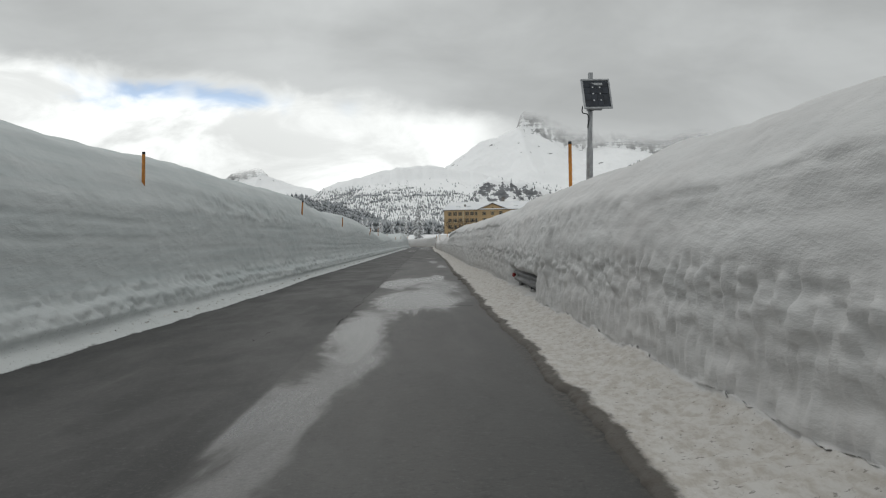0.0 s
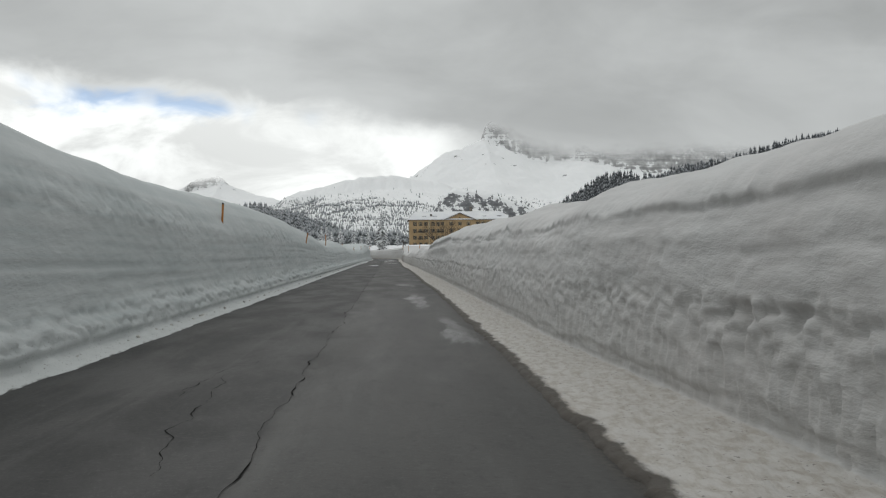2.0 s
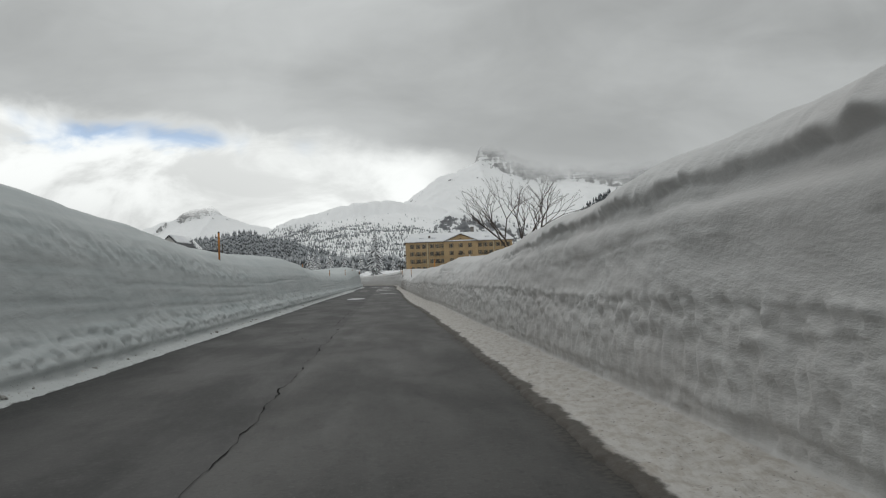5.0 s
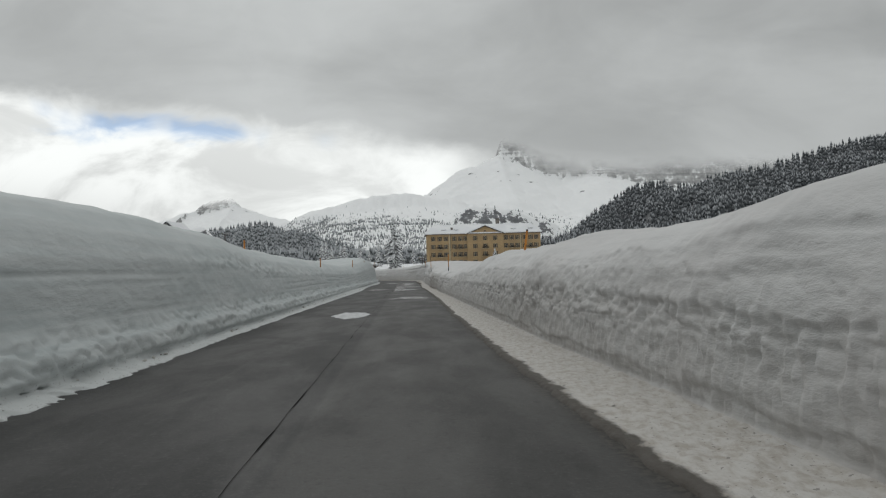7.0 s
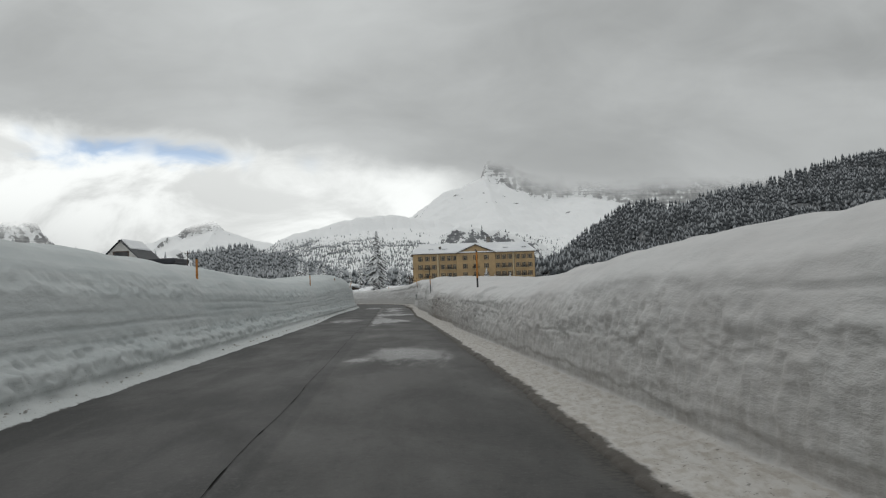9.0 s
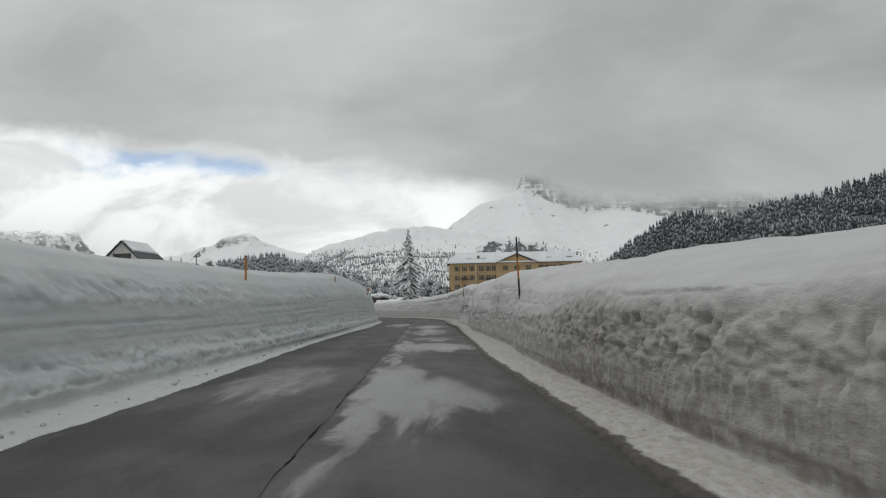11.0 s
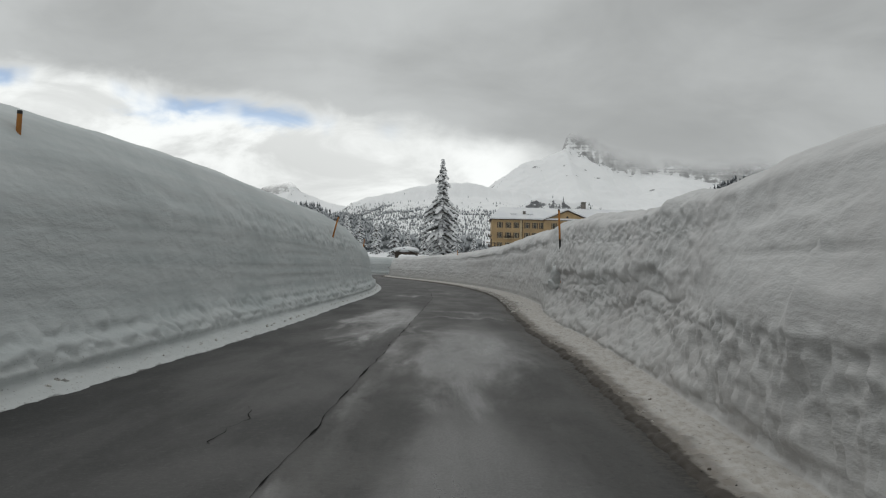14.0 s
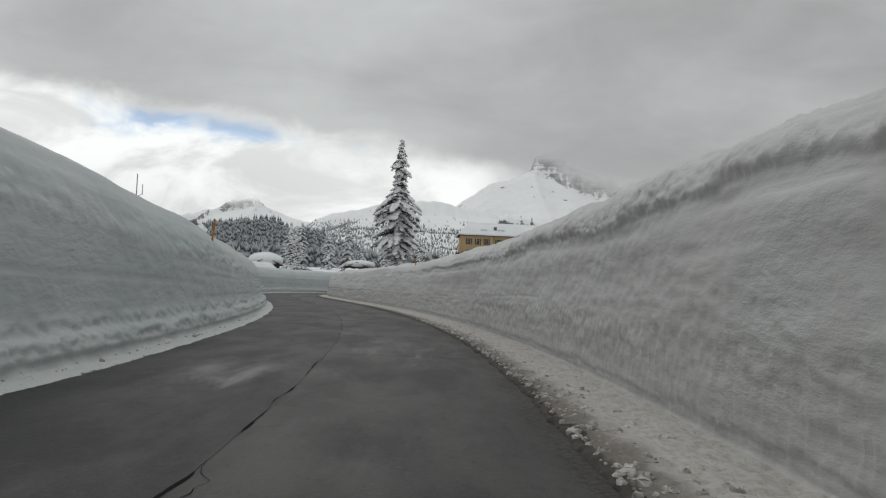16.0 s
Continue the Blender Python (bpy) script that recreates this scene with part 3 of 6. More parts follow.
def bank(name, side, ys, hs, knots, lab):
    """A ploughed bank: verge, cut face with its layers, rounded top, and the snow behind."""
    s = np.concatenate([np.arange(S0, 256, 0.05 if side > 0 else 0.08), np.arange(256, S1, 0.35)])
    H = crest(s, ys, hs) + 0.05 * fbm(s * 0.22, s * 0 + side * 3.7, 3, 1)
    kd = np.array([k[0] for k in knots])
    ka, kb = np.array([k[1] for k in knots]), np.array([k[2] for k in knots])
    # closely spaced where the bank is near and steep
    t = np.concatenate([np.linspace(i, i + 1, n, endpoint=False) for i, n in enumerate([k[3] for k in knots[:-1]])] + [[len(knots) - 1.0]])
    i = np.arange(len(knots))
    D = np.interp(t, i, kd)[None, :] + 0 * s[:, None]
    Z = np.interp(t, i, ka)[None, :] + np.interp(t, i, kb)[None, :] * H[:, None]
    # round the polyline
    for _ in range(2):
        Z[:, 1:-1] = (Z[:, :-2] + 2 * Z[:, 1:-1] + Z[:, 2:]) / 4
        D[:, 1:-1] = (D[:, :-2] + 2 * D[:, 1:-1] + D[:, 2:]) / 4
    Sg = s[:, None] + 0 * D
    Q = s[:, None]
    across = D.copy()
    zr = Z / H[:, None]
    T = t[None, :] + 0 * D
    steep = smooth(2.97, 3.25, T)
    soil, hole, lipd = 0 * D, 0 * D, 0 * D
    near = D < knots[10][0] + 1.2
    face = steep * (1 - smooth(0.70, 0.82, zr)) * near
    top = smooth(0.6, 0.8, zr)
    lumps = fbm(Sg * 0.9, Z * 2.2 + D, 3, 4, 0.55)
    small = fbm(Sg * 2.6, Z * 5.0 + D, 1, 1, 0.6)
    wave = fbm(Sg * 0.16, Z * 0.3 + D * 0.3, 3, 5)
    thin = perlin(Sg * 0.12, Z * 6.0 + 0.4 * perlin(Sg * 0.3, Z, 2), 3)
    if side > 0:
        bare = np.exp(-((Sg - 168.5) / 5.5) ** 4)                                    # the dirtiest stretch
        pocked = np.maximum(bare, 0.75 * np.exp(-((Sg - 119) / 8.0) ** 4))
        pocked = np.maximum(pocked, 0.45 * np.exp(-((Sg - 30) / 7.0) ** 4))
        reg = np.maximum(smooth(-0.5, 0.35, perlin(Q * 0.045, Q * 0 + 7.7, 5)), bare)
        zb = 1.05 + 0.10 * perlin(Q * 0.12, Q * 0, 1) + 0.05 * fbm(Q * 1.3, Q * 0 + 2, 3, 3) + 0.12 * bare
        block = smooth(192, 200, Q) * (1 - smooth(225.6, 227.4, Q))
        heavy = smooth(206, 213, Q) * (1 - smooth(225.6, 227.4, Q + 0.3 * perlin(Z * 2, Q * 0, 1)))
        lowf = steep * (1 - smooth(zb - 0.02, zb + 0.12, Z)) * near
        warp_s = Sg + 0.06 * perlin(Sg * 2.3, Z * 2.5, 4) + 0.03 * perlin(Sg * 5.1, Z * 6.0, 2)
        columns = (3.0 * np.abs(perlin(warp_s * 6.6, Z * 1.5 + Sg * 0.1, 2))).clip(0, 1) - 0.6 + 0.3 * perlin(warp_s * 3.0, Z * 2.0, 3)
        chunk = 0.9 * fbm(warp_s * 3.0, Z * 4.6 + D, 3, 0, 0.62)
        # tooth marks of the snow cutter: a row of shallow curved ribs
        toothed = smooth(-0.15, 0.25, perlin(Q * 0.05, Q * 0 + 1.3, 2)) * (1 - pocked) * (1 - heavy) + 0.8 * smooth(179, 183, Q) * (1 - smooth(196, 204, Q)) + 0.6 * smooth(2, 5, Q) * (1 - smooth(20, 26, Q))
        rib = np.sin(6.283 * (Sg + 0.55 * (Z - zb + 0.2) ** 2 + 0.05 * perlin(Sg * 0.8, Z, 5)) / 0.27) * (0.6 + 0.6 * perlin(Sg * 1.6, Z * 2.0, 1))
        band = np.exp(-((Z - zb + 0.10) / 0.16) ** 2) + 0.6 * np.exp(-((Z - zb + 0.50) / 0.12) ** 2) * smooth(0.0, 0.3, perlin(Q * 0.09, Q * 0 + 5, 0))
        # rows of melted holes where the face is pocked
        row = np.exp(-((zb - 0.08 - Z) / 0.11) ** 2) + 0.6 * np.exp(-((zb - 0.38 - Z) / 0.12) ** 2)
        cluster = smooth(-0.35, 0.3, perlin(Q * 0.55, Q * 0 + 4, 0))
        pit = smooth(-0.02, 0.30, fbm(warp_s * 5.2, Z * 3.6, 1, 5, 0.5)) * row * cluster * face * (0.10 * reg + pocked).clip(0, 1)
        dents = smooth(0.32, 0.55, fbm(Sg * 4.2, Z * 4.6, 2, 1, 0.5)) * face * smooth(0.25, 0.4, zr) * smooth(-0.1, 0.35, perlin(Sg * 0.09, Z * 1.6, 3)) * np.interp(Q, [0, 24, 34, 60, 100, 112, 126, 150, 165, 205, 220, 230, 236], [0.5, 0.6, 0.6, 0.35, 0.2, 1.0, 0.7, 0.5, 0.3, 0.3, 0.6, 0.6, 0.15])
        off = face * (0.007 * thin + 0.020 * lumps + 0.009 * small)
        off += lowf * (0.036 * columns * (1 - 0.6 * smooth(0.6, 1.0, Z)) + (0.012 + 0.026 * smooth(0.35, 0.9, Z)) * chunk) * (0.7 + 0.5 * reg + 0.5 * (1 - smooth(22, 34, Q)))
        off += face * pocked * 0.020 * chunk * smooth(0.5, 0.8, Z) * (1 - smooth(zb + 0.2, zb + 0.7, Z))
        off += 0.028 * rib * band * toothed * face
        off += 0.030 * face * smooth(zb - 0.03, zb + 0.04, Z) * (1 - smooth(zb + 0.1, zb + 0.6, Z)) * (0.2 + 0.6 * reg) * (1 - heavy)
        off -= 0.15 * pit + 0.036 * dents
        # the wall is melted hollow where it meets the verge, its hem hangs in scallops
        hem_z = 0.24 + 0.07 * fbm(Q * 0.7, Q * 0 + 2, 3, 1)
        off -= 0.020 * np.exp(-((Z - 0.125) / 0.035) ** 2) * smooth(3.02, 3.2, T) * near * (0.55 + 0.6 * fbm(Q * 1.4, Q * 0, 3, 1)).clip(0, 1.2)
        off -= 0.035 * (1 - smooth(hem_z, hem_z + 0.05, Z + 0.06 * np.abs(perlin(Q * 4.0, Q * 0, 3)))) * smooth(3.02, 3.2, T) * near * smooth(14, 22, Q) * (1 - heavy)
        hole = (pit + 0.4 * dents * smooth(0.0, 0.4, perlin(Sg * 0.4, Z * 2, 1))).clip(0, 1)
        soil = steep * near * (1 - 0.20 * smooth(0.3, zb - 0.1, Z) - 0.42 * smooth(zb - 0.2, zb + 0.3, Z)) * (1 - smooth(0.6, 0.85, zr)) * np.interp(Q, [0, 18, 30, 60, 90, 108, 116, 126, 150, 160, 170, 177, 186, 206, 240], [0.12, 0.15, 0.26, 0.26, 0.26, 0.30, 0.46, 0.40, 0.34, 0.55, 0.80, 0.46, 0.42, 0.22, 0.22])
        # thin recessed cracks between old snowfalls
        for zc, k, w in ((0.60, 1, 1.0), (0.70, 2, 1.0), (0.80, 3, 0.8), (0.38, 4, 0.7)):
            line = zc * H[:, None] + 0.12 * perlin(Q * 0.10, Q * 0 + k * 3.3, k) + 0.035 * fbm(Q * 0.9, Q * 0, 3, k)
            off -= 0.026 * w * np.exp(-((Z - line) / 0.018) ** 2) * face * smooth(0.10, 0.33, perlin(Q * 0.11, Q * 0 + k, 4) + 0.3 * perlin(Q * 0.8, Q * 0, 1))
        off += 0.10 * wave * smooth(0.2, 0.5, zr) * near
        off += top * (0.05 * fbm(Sg * 0.55, D * 0.9, 4, 0) + 0.010 * small)
        # the soft cap hangs over the cut, its underside drips
        has = np.maximum((0.6 + 0.55 * smooth(58, 70, Sg)) * smooth(25, 31, Sg) * (1 - smooth(80, 90, Sg)), 0.85 * smooth(227.5, 229.5, Sg) * (1 - smooth(262, 275, Sg)))
        has = np.maximum(has, 0.3 * smooth(0.0, 0.3, perlin(Q * 0.05, Q * 0 + 2, 3)))
        scallop = 0.5 * fbm(Sg * 0.35, Sg * 0 + 1, 2, 2) + 0.6 * np.abs(perlin(warp_s * 1.9, Sg * 0 + 3, 1)) + 0.5 * np.abs(perlin(warp_s * 4.2, Z * 1.5 + 1, 4))
        z_lip = 0.755 + 0.04 * fbm(Q * 0.16, Q * 0 + 8, 3, 4)
        lipd = has * (0.10 + 0.13 * scallop) * smooth(z_lip - 0.03 + 0.05 * scallop, z_lip + 0.03 + 0.04 * scallop, zr) * (1 - smooth(0.84, 0.97, zr)) * (D < 4.0)
        lipd = lipd + has * 0.15 * smooth(0.48, 0.68, zr) * (1 - smooth(0.80, 0.95, zr)) * (D < 3.6) - 0.035 * has * np.exp(-((zr - z_lip + 0.05) / 0.025) ** 2) * (D < 3.4)
        # a drift lying on the shelf behind the crest
        Z = Z + 0.30 * np.exp(-((D - 5.6) / 1.4) ** 2) * np.exp(-((Sg - 25) / 5.0) ** 2)
        # spoil sloping up to the wall's foot
        soft = 1 - smooth(21, 27, Q)
        Z = Z + soft * 0.10 * np.exp(-((T - 3.1) / 0.65) ** 2) * (1 + 0.7 * fbm(Q * 0.8, Q * 0 + 3, 3, 2))
        # the block before the bend: lumpy spoil below, a cut with a hollow line, a heavy rough cap
        z1 = 0.85 + 0.10 * fbm(Q * 0.5, Q * 0 + 4, 3, 2)
        z2 = 1.50 + 0.16 * fbm(Q * 0.5, Q * 0 + 9, 3, 1)
        capped = heavy * smooth(z2 - 0.10, z2 + 0.12, Z + 0.14 * fbm(Sg * 1.6, Z * 1.5, 2, 2)) * (T > 3)
        lean = 0.38 * smooth(0.15, z1, Z) * (T > 3) * (1 - 0.24 * capped)
        D = D + heavy * lean * (T < 12)
        low_spoil = (0.45 * block + 0.55 * heavy) * steep * near * (1 - smooth(z1 - 0.1, z1 + 0.1, Z))
        off += heavy * near * steep * smooth(z1 - 0.1, z1 + 0.1, Z) * (1 - capped) * (0.030 * chunk + 0.03 * fbm(Sg * 1.3, Z * 2.6, 4, 1))
        off += low_spoil * (0.075 * fbm(Sg * 1.5, Z * 2.4 + D, 3, 3, 0.55) + 0.030 * chunk)
        off -= heavy * near * 0.06 * np.exp(-((Z - z1 - 0.35 - 0.08 * perlin(Q * 0.4, Q * 0, 2)) / 0.03) ** 2) * smooth(-0.2, 0.2, perlin(Q * 0.3, Q * 0 + 5, 1))
        lumpy_cap = heavy * smooth(z2 - 0.05, z2 + 0.1, Z) * (D < 5.5) + 0.8 * smooth(228, 230, Q) * (1 - smooth(262, 275, Q)) * smooth(z_lip - 0.03, z_lip + 0.03, zr) * (D < 6)
        off += lumpy_cap * (0.036 * fbm(warp_s * 2.1 + 0.4 * lumps, (Z + D) * 2.3 + 0.5 * wave, 4, 3, 0.75))
        # groove melted round the long pole
        D = D + 0.10 * np.exp(-((Sg - 181.35) / 0.09) ** 2) * (Z < 1.75) * (T > 3) * smooth(0.1, 0.3, Z)
        # small slumps run down from the upper face
        for s0, za, zc, w in ((205.3, 1.90, 1.15, 0.42), (186.6, 2.05, 1.30, 0.10), (12.4, 1.55, 0.9, 0.12), (150.5, 1.5, 0.9, 0.2)):
            u = ((za - Z) / (za - zc)).clip(0, 1)
            off += 0.10 * (1 - np.abs(Sg + 0.08 * perlin(Z * 3, Sg, 2) - s0) / (0.04 + w * u)).clip(0, 1) * (Z < za) * smooth(zc - 0.35, zc, Z) * (T > 3) * near
        # hollow where the rail shows
        D = D + 0.36 * smooth(13.8, 14.4, Sg) * (1 - smooth(19.3, 19.8, Sg)) * smooth(0.18, 0.26, Z) * (1 - smooth(0.60, 0.72, Z + 0.10 * perlin(Q * 1.3, Q * 0, 2))) * (D < 3) * (T > 3)
        e_s, f_s, t_s = np.interp(Q, EDGE_S, EDGE_R), np.interp(Q, FOOT_S, FOOT_R), np.interp(Q, TOP_S, TOP_R)
        D = D + e_s * (1 - smooth(0.9, 3.0, T)) + f_s * smooth(0.9, 3.0, T) * (1 - smooth(7.0, 10.0, T)) * (1 - 0.15 * capped) + t_s * smooth(7.0, 10.0, T) * (1 - smooth(13.0, 15.0, T))
    else:
        spoil = steep * (1 - smooth(0.55, 0.85, Z)) * near
        off = face * (0.006 * thin + 0.014 * lumps + 0.005 * small) + 0.03 * wave * smooth(0.15, 0.4, zr) * (D < 8)
        billow = (2.6 * np.abs(perlin(Sg * 2.6, Z * 3.2 + D, 0))).clip(0, 1) - 0.55 + 0.5 * ((2.6 * np.abs(perlin(Sg * 5.5, Z * 6.0 + D, 4))).clip(0, 1) - 0.55)
        off += spoil * (0.05 * lumps + 0.055 * billow)
        # the toe of fallen snow stands a little proud of the cut
        off += 0.09 * steep * (1 - smooth(0.42, 0.56, Z + 0.10 * fbm(Q * 0.3, Q * 0 + 6, 3, 2))) * near
        for zc, k in ((0.36, 1), (0.45, 2), (0.52, 3), (0.28, 4)):
            line = zc * H[:, None] + 0.10 * perlin(Q * 0.07, Q * 0 + k * 3.3, k) + 0.02 * perlin(Q * 0.9, Q * 0, k)
            off -= 0.028 * np.exp(-((Z - line) / 0.03) ** 2) * face * smooth(-0.2, 0.2, perlin(Q * 0.06, Q * 0 + k, 4))
        rough_band = smooth(0.56, 0.62, zr) * (1 - smooth(0.70, 0.80, zr)) * near * smooth(-0.3, 0.2, perlin(Q * 0.05, Q * 0 + 5, 2))
        off += rough_band * (0.035 * lumps + 0.045 * billow) + top * 0.04 * fbm(Sg * 0.3, D * 0.5, 4, 0)
    verge = (1 - steep) * smooth(knots[0][0] + 0.08, knots[0][0] + 0.3, D)
    off += verge * (0.022 * fbm(Sg * 1.6, D * 2.0, 3, 2, 0.6) + 0.022 * fbm(Sg * 6.0, D * 6.0, 2, 3, 0.6))
    # edge of the verge wanders over the asphalt
    frayed = np.exp(-((Q - 28) / 5.0) ** 4) if side > 0 else np.exp(-((Q - 107) / 5.0) ** 4)
    fingers = np.abs(perlin(Q * 2.2 + D * 1.5, Q * 0 + side, 2)) + 0.5 * np.abs(perlin(Q * 5.0 + D * 2.0, Q * 0, 4))
    D = D + (1 - smooth(2.0, 2.8, T)) * (0.07 * fbm(Q * 0.5, Q * 0 + side, 4, 1, 0.5) + (0.05 + 0.22 * frayed) * (fingers - 0.3))
    if side < 0:
        D = D + np.interp(Q, EDGE_LS, EDGE_L) * (1 - smooth(1.8, 3.6, T))
    dz, dd = np.gradient(Z, axis=1), np.gradient(D, axis=1)
    ln = np.hypot(dz, dd) + 1e-6
    D2, Z2 = D - off * dz / ln - lipd, Z + off * dd / ln
    xw, yw = along(Sg, side * D2)
    ob = grid_mesh(name, np.stack([xw, yw, Z2], -1), M_BANK, flip=side < 0)
    measure_across(ob, across * side)
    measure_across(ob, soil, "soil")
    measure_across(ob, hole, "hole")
    measure_across(ob, smooth(2.97, 3.1, T), "cut")
    return tagged(ob, lab, "snow bank", kind="structure")


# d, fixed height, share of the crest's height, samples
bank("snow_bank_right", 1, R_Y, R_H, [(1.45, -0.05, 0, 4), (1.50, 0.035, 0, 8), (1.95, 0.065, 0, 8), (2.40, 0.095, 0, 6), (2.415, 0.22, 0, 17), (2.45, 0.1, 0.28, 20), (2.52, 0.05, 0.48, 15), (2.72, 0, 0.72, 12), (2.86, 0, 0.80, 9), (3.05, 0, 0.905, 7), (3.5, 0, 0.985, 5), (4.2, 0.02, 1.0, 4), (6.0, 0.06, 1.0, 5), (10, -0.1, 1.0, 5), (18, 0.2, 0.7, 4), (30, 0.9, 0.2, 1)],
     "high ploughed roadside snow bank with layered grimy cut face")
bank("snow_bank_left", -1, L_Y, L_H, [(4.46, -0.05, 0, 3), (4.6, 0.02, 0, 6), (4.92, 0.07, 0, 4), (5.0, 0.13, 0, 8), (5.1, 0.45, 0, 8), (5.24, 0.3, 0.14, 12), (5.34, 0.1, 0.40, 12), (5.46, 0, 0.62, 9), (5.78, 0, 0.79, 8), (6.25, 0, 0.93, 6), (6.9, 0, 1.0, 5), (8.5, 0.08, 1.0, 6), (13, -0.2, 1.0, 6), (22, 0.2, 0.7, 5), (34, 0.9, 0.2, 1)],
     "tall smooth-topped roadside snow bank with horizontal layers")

# asphalt carriageway, slightly crowned
sr = np.arange(S0, S1, 1.0)
dr = np.linspace(-5.2, 2.2, 26)
Sg, Dg = np.meshgrid(sr, dr, indexing="ij")
xr, yr = along(Sg, Dg)
zr = -0.012 * ((Dg + 1.55) / 3.0) ** 2 + 0.006 * fbm(Sg * 0.2, Dg * 0.8, 3, 2)
road = grid_mesh("road", np.stack([xr, yr, zr], -1), M_ROAD, flip=True)
measure_across(road, Dg)
measure_across(road, Dg - 1.48 - np.interp(Sg, EDGE_S, EDGE_R) + 0.22 * smooth(200, 214, Sg), "to_edge")
tagged(road, "patched grey asphalt mountain road, partly wet", "road", kind="structure")

# snow-covered ground out to the horizon
gx = np.concatenate([-np.geomspace(5000, 60, 40), np.linspace(-55, 55, 45), np.geomspace(60, 5000, 40)])
gy = np.concatenate([-np.geomspace(5000, 60, 20), np.linspace(-50, 700, 150), np.geomspace(715, 5000, 40)])
GX, GY = np.meshgrid(gx, gy, indexing="ij")


def ground_z(x, y):
    rise = 5.5 * smooth(240, 540, y) + 9 * smooth(560, 1000, y)
    z = 1.25 + rise + 0.5 * fbm(x * 0.03, y * 0.03, 3, 2) + 0.012 * np.maximum(-x - 30, 0)
    cx, cy, ch = centre(np.clip(y, -20, 385))
    near = 1 - smooth(14, 30, np.abs(x - cx + 1.5))
    near = np.maximum(near, (1 - smooth(395, 420, y)) * smooth(330, 345, y) * (x > cx - 14) * (1 - smooth(34, 50, x)))
    near = near * (1 - smooth(395, 420, y))
    return z * (1 - near) - 0.4 * near


tagged(grid_mesh("ground", np.stack([GX, GY, ground_z(GX, GY)], -1), M_SNOW, flip=True), "wide snow-covered valley floor", "ground", kind="structure")


# ---------------------------------------------------------------- mountains
def massif(name, xs, hs, y_ridge, y_foot, z_foot, mat, lab, nx=260, ny=90, power=1.2, rough=0.06, cliff=None, back=600, scale=0.004, jag=0.0):
    """A mountain: a ridge of given heights across, falling to its foot towards the valley."""
    x = np.linspace(xs[0], xs[-1], nx)
    h = np.interp(x, xs, hs)
    for _ in range(2):
        h[1:-1] = (h[:-2] + 2 * h[1:-1] + h[2:]) / 4
    y = np.concatenate([np.linspace(y_foot, y_ridge, ny), y_ridge + np.linspace(0, 1, 12)[1:] ** 1.5 * back])
    X, Y = np.meshgrid(x, y, indexing="ij")
    v = (Y - y_foot) / (y_ridge - y_foot)
    Hh = h[:, None] - z_foot
    Z = z_foot + Hh * np.clip(v, 0, 1) ** power
    if cliff:
        cx, cz, v0, v1 = cliff
        base = np.minimum(np.interp(x, cx, cz)[:, None], h[:, None])
        Z = z_foot + (base - z_foot) * np.clip(v / v0, 0, 1) ** power + (h[:, None] - base) * smooth(v0, v1, v + 0.02 * fbm(X * 0.012, Y * 0.0 + 3, 4, 1))
    Z = np.where(v > 1, h[:, None] - (v - 1) * (y_ridge - y_foot) * 0.5, Z)
    n = fbm(X * scale, Y * scale, 6, 2, 0.55)
    amp = smooth(0.0, 0.15, v) * (1 - 0.8 * smooth(0.9, 1.0, v))
    Z = Z + n * rough * Hh.max() * amp + 0.12 * rough * Hh.max() * fbm(X * scale * 6, Y * scale * 6, 4, 3) * smooth(0, 0.1, v) * (1 + 1.5 * smooth(0.85, 1.0, v))
    Z = Z + jag * fbm(X * 0.035, Y * 0.02, 3, 4, 0.6) * smooth(0.80, 0.97, v)
    return tagged(grid_mesh(name, np.stack([X, Y, Z], -1), mat, flip=True), lab, "mountain", kind="structure")


# rock of the next two: pale limestone, paled further for distance haze
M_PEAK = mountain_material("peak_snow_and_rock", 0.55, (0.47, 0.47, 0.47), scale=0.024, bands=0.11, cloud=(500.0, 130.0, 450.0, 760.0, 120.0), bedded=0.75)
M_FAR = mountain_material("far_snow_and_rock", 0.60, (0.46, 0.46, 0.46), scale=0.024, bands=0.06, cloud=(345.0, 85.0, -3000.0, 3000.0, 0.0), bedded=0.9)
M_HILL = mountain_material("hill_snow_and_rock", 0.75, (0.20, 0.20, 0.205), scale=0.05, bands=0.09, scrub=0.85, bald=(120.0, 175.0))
# brush under the conifers, with their shade put into its grey
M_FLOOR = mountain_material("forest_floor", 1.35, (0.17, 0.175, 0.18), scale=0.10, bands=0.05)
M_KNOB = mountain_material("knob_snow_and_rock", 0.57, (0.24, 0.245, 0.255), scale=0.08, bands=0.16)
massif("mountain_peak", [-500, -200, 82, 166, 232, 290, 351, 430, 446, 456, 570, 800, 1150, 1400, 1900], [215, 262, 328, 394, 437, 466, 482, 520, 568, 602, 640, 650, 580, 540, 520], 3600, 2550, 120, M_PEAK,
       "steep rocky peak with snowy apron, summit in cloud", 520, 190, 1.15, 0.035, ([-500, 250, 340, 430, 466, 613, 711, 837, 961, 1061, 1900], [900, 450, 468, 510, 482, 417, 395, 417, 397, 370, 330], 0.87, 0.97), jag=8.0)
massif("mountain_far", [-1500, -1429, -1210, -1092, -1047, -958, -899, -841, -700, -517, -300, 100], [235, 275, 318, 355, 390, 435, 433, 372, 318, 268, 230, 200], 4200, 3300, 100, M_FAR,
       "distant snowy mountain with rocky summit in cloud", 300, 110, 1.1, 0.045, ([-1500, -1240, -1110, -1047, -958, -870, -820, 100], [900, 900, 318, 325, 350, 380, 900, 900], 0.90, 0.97))
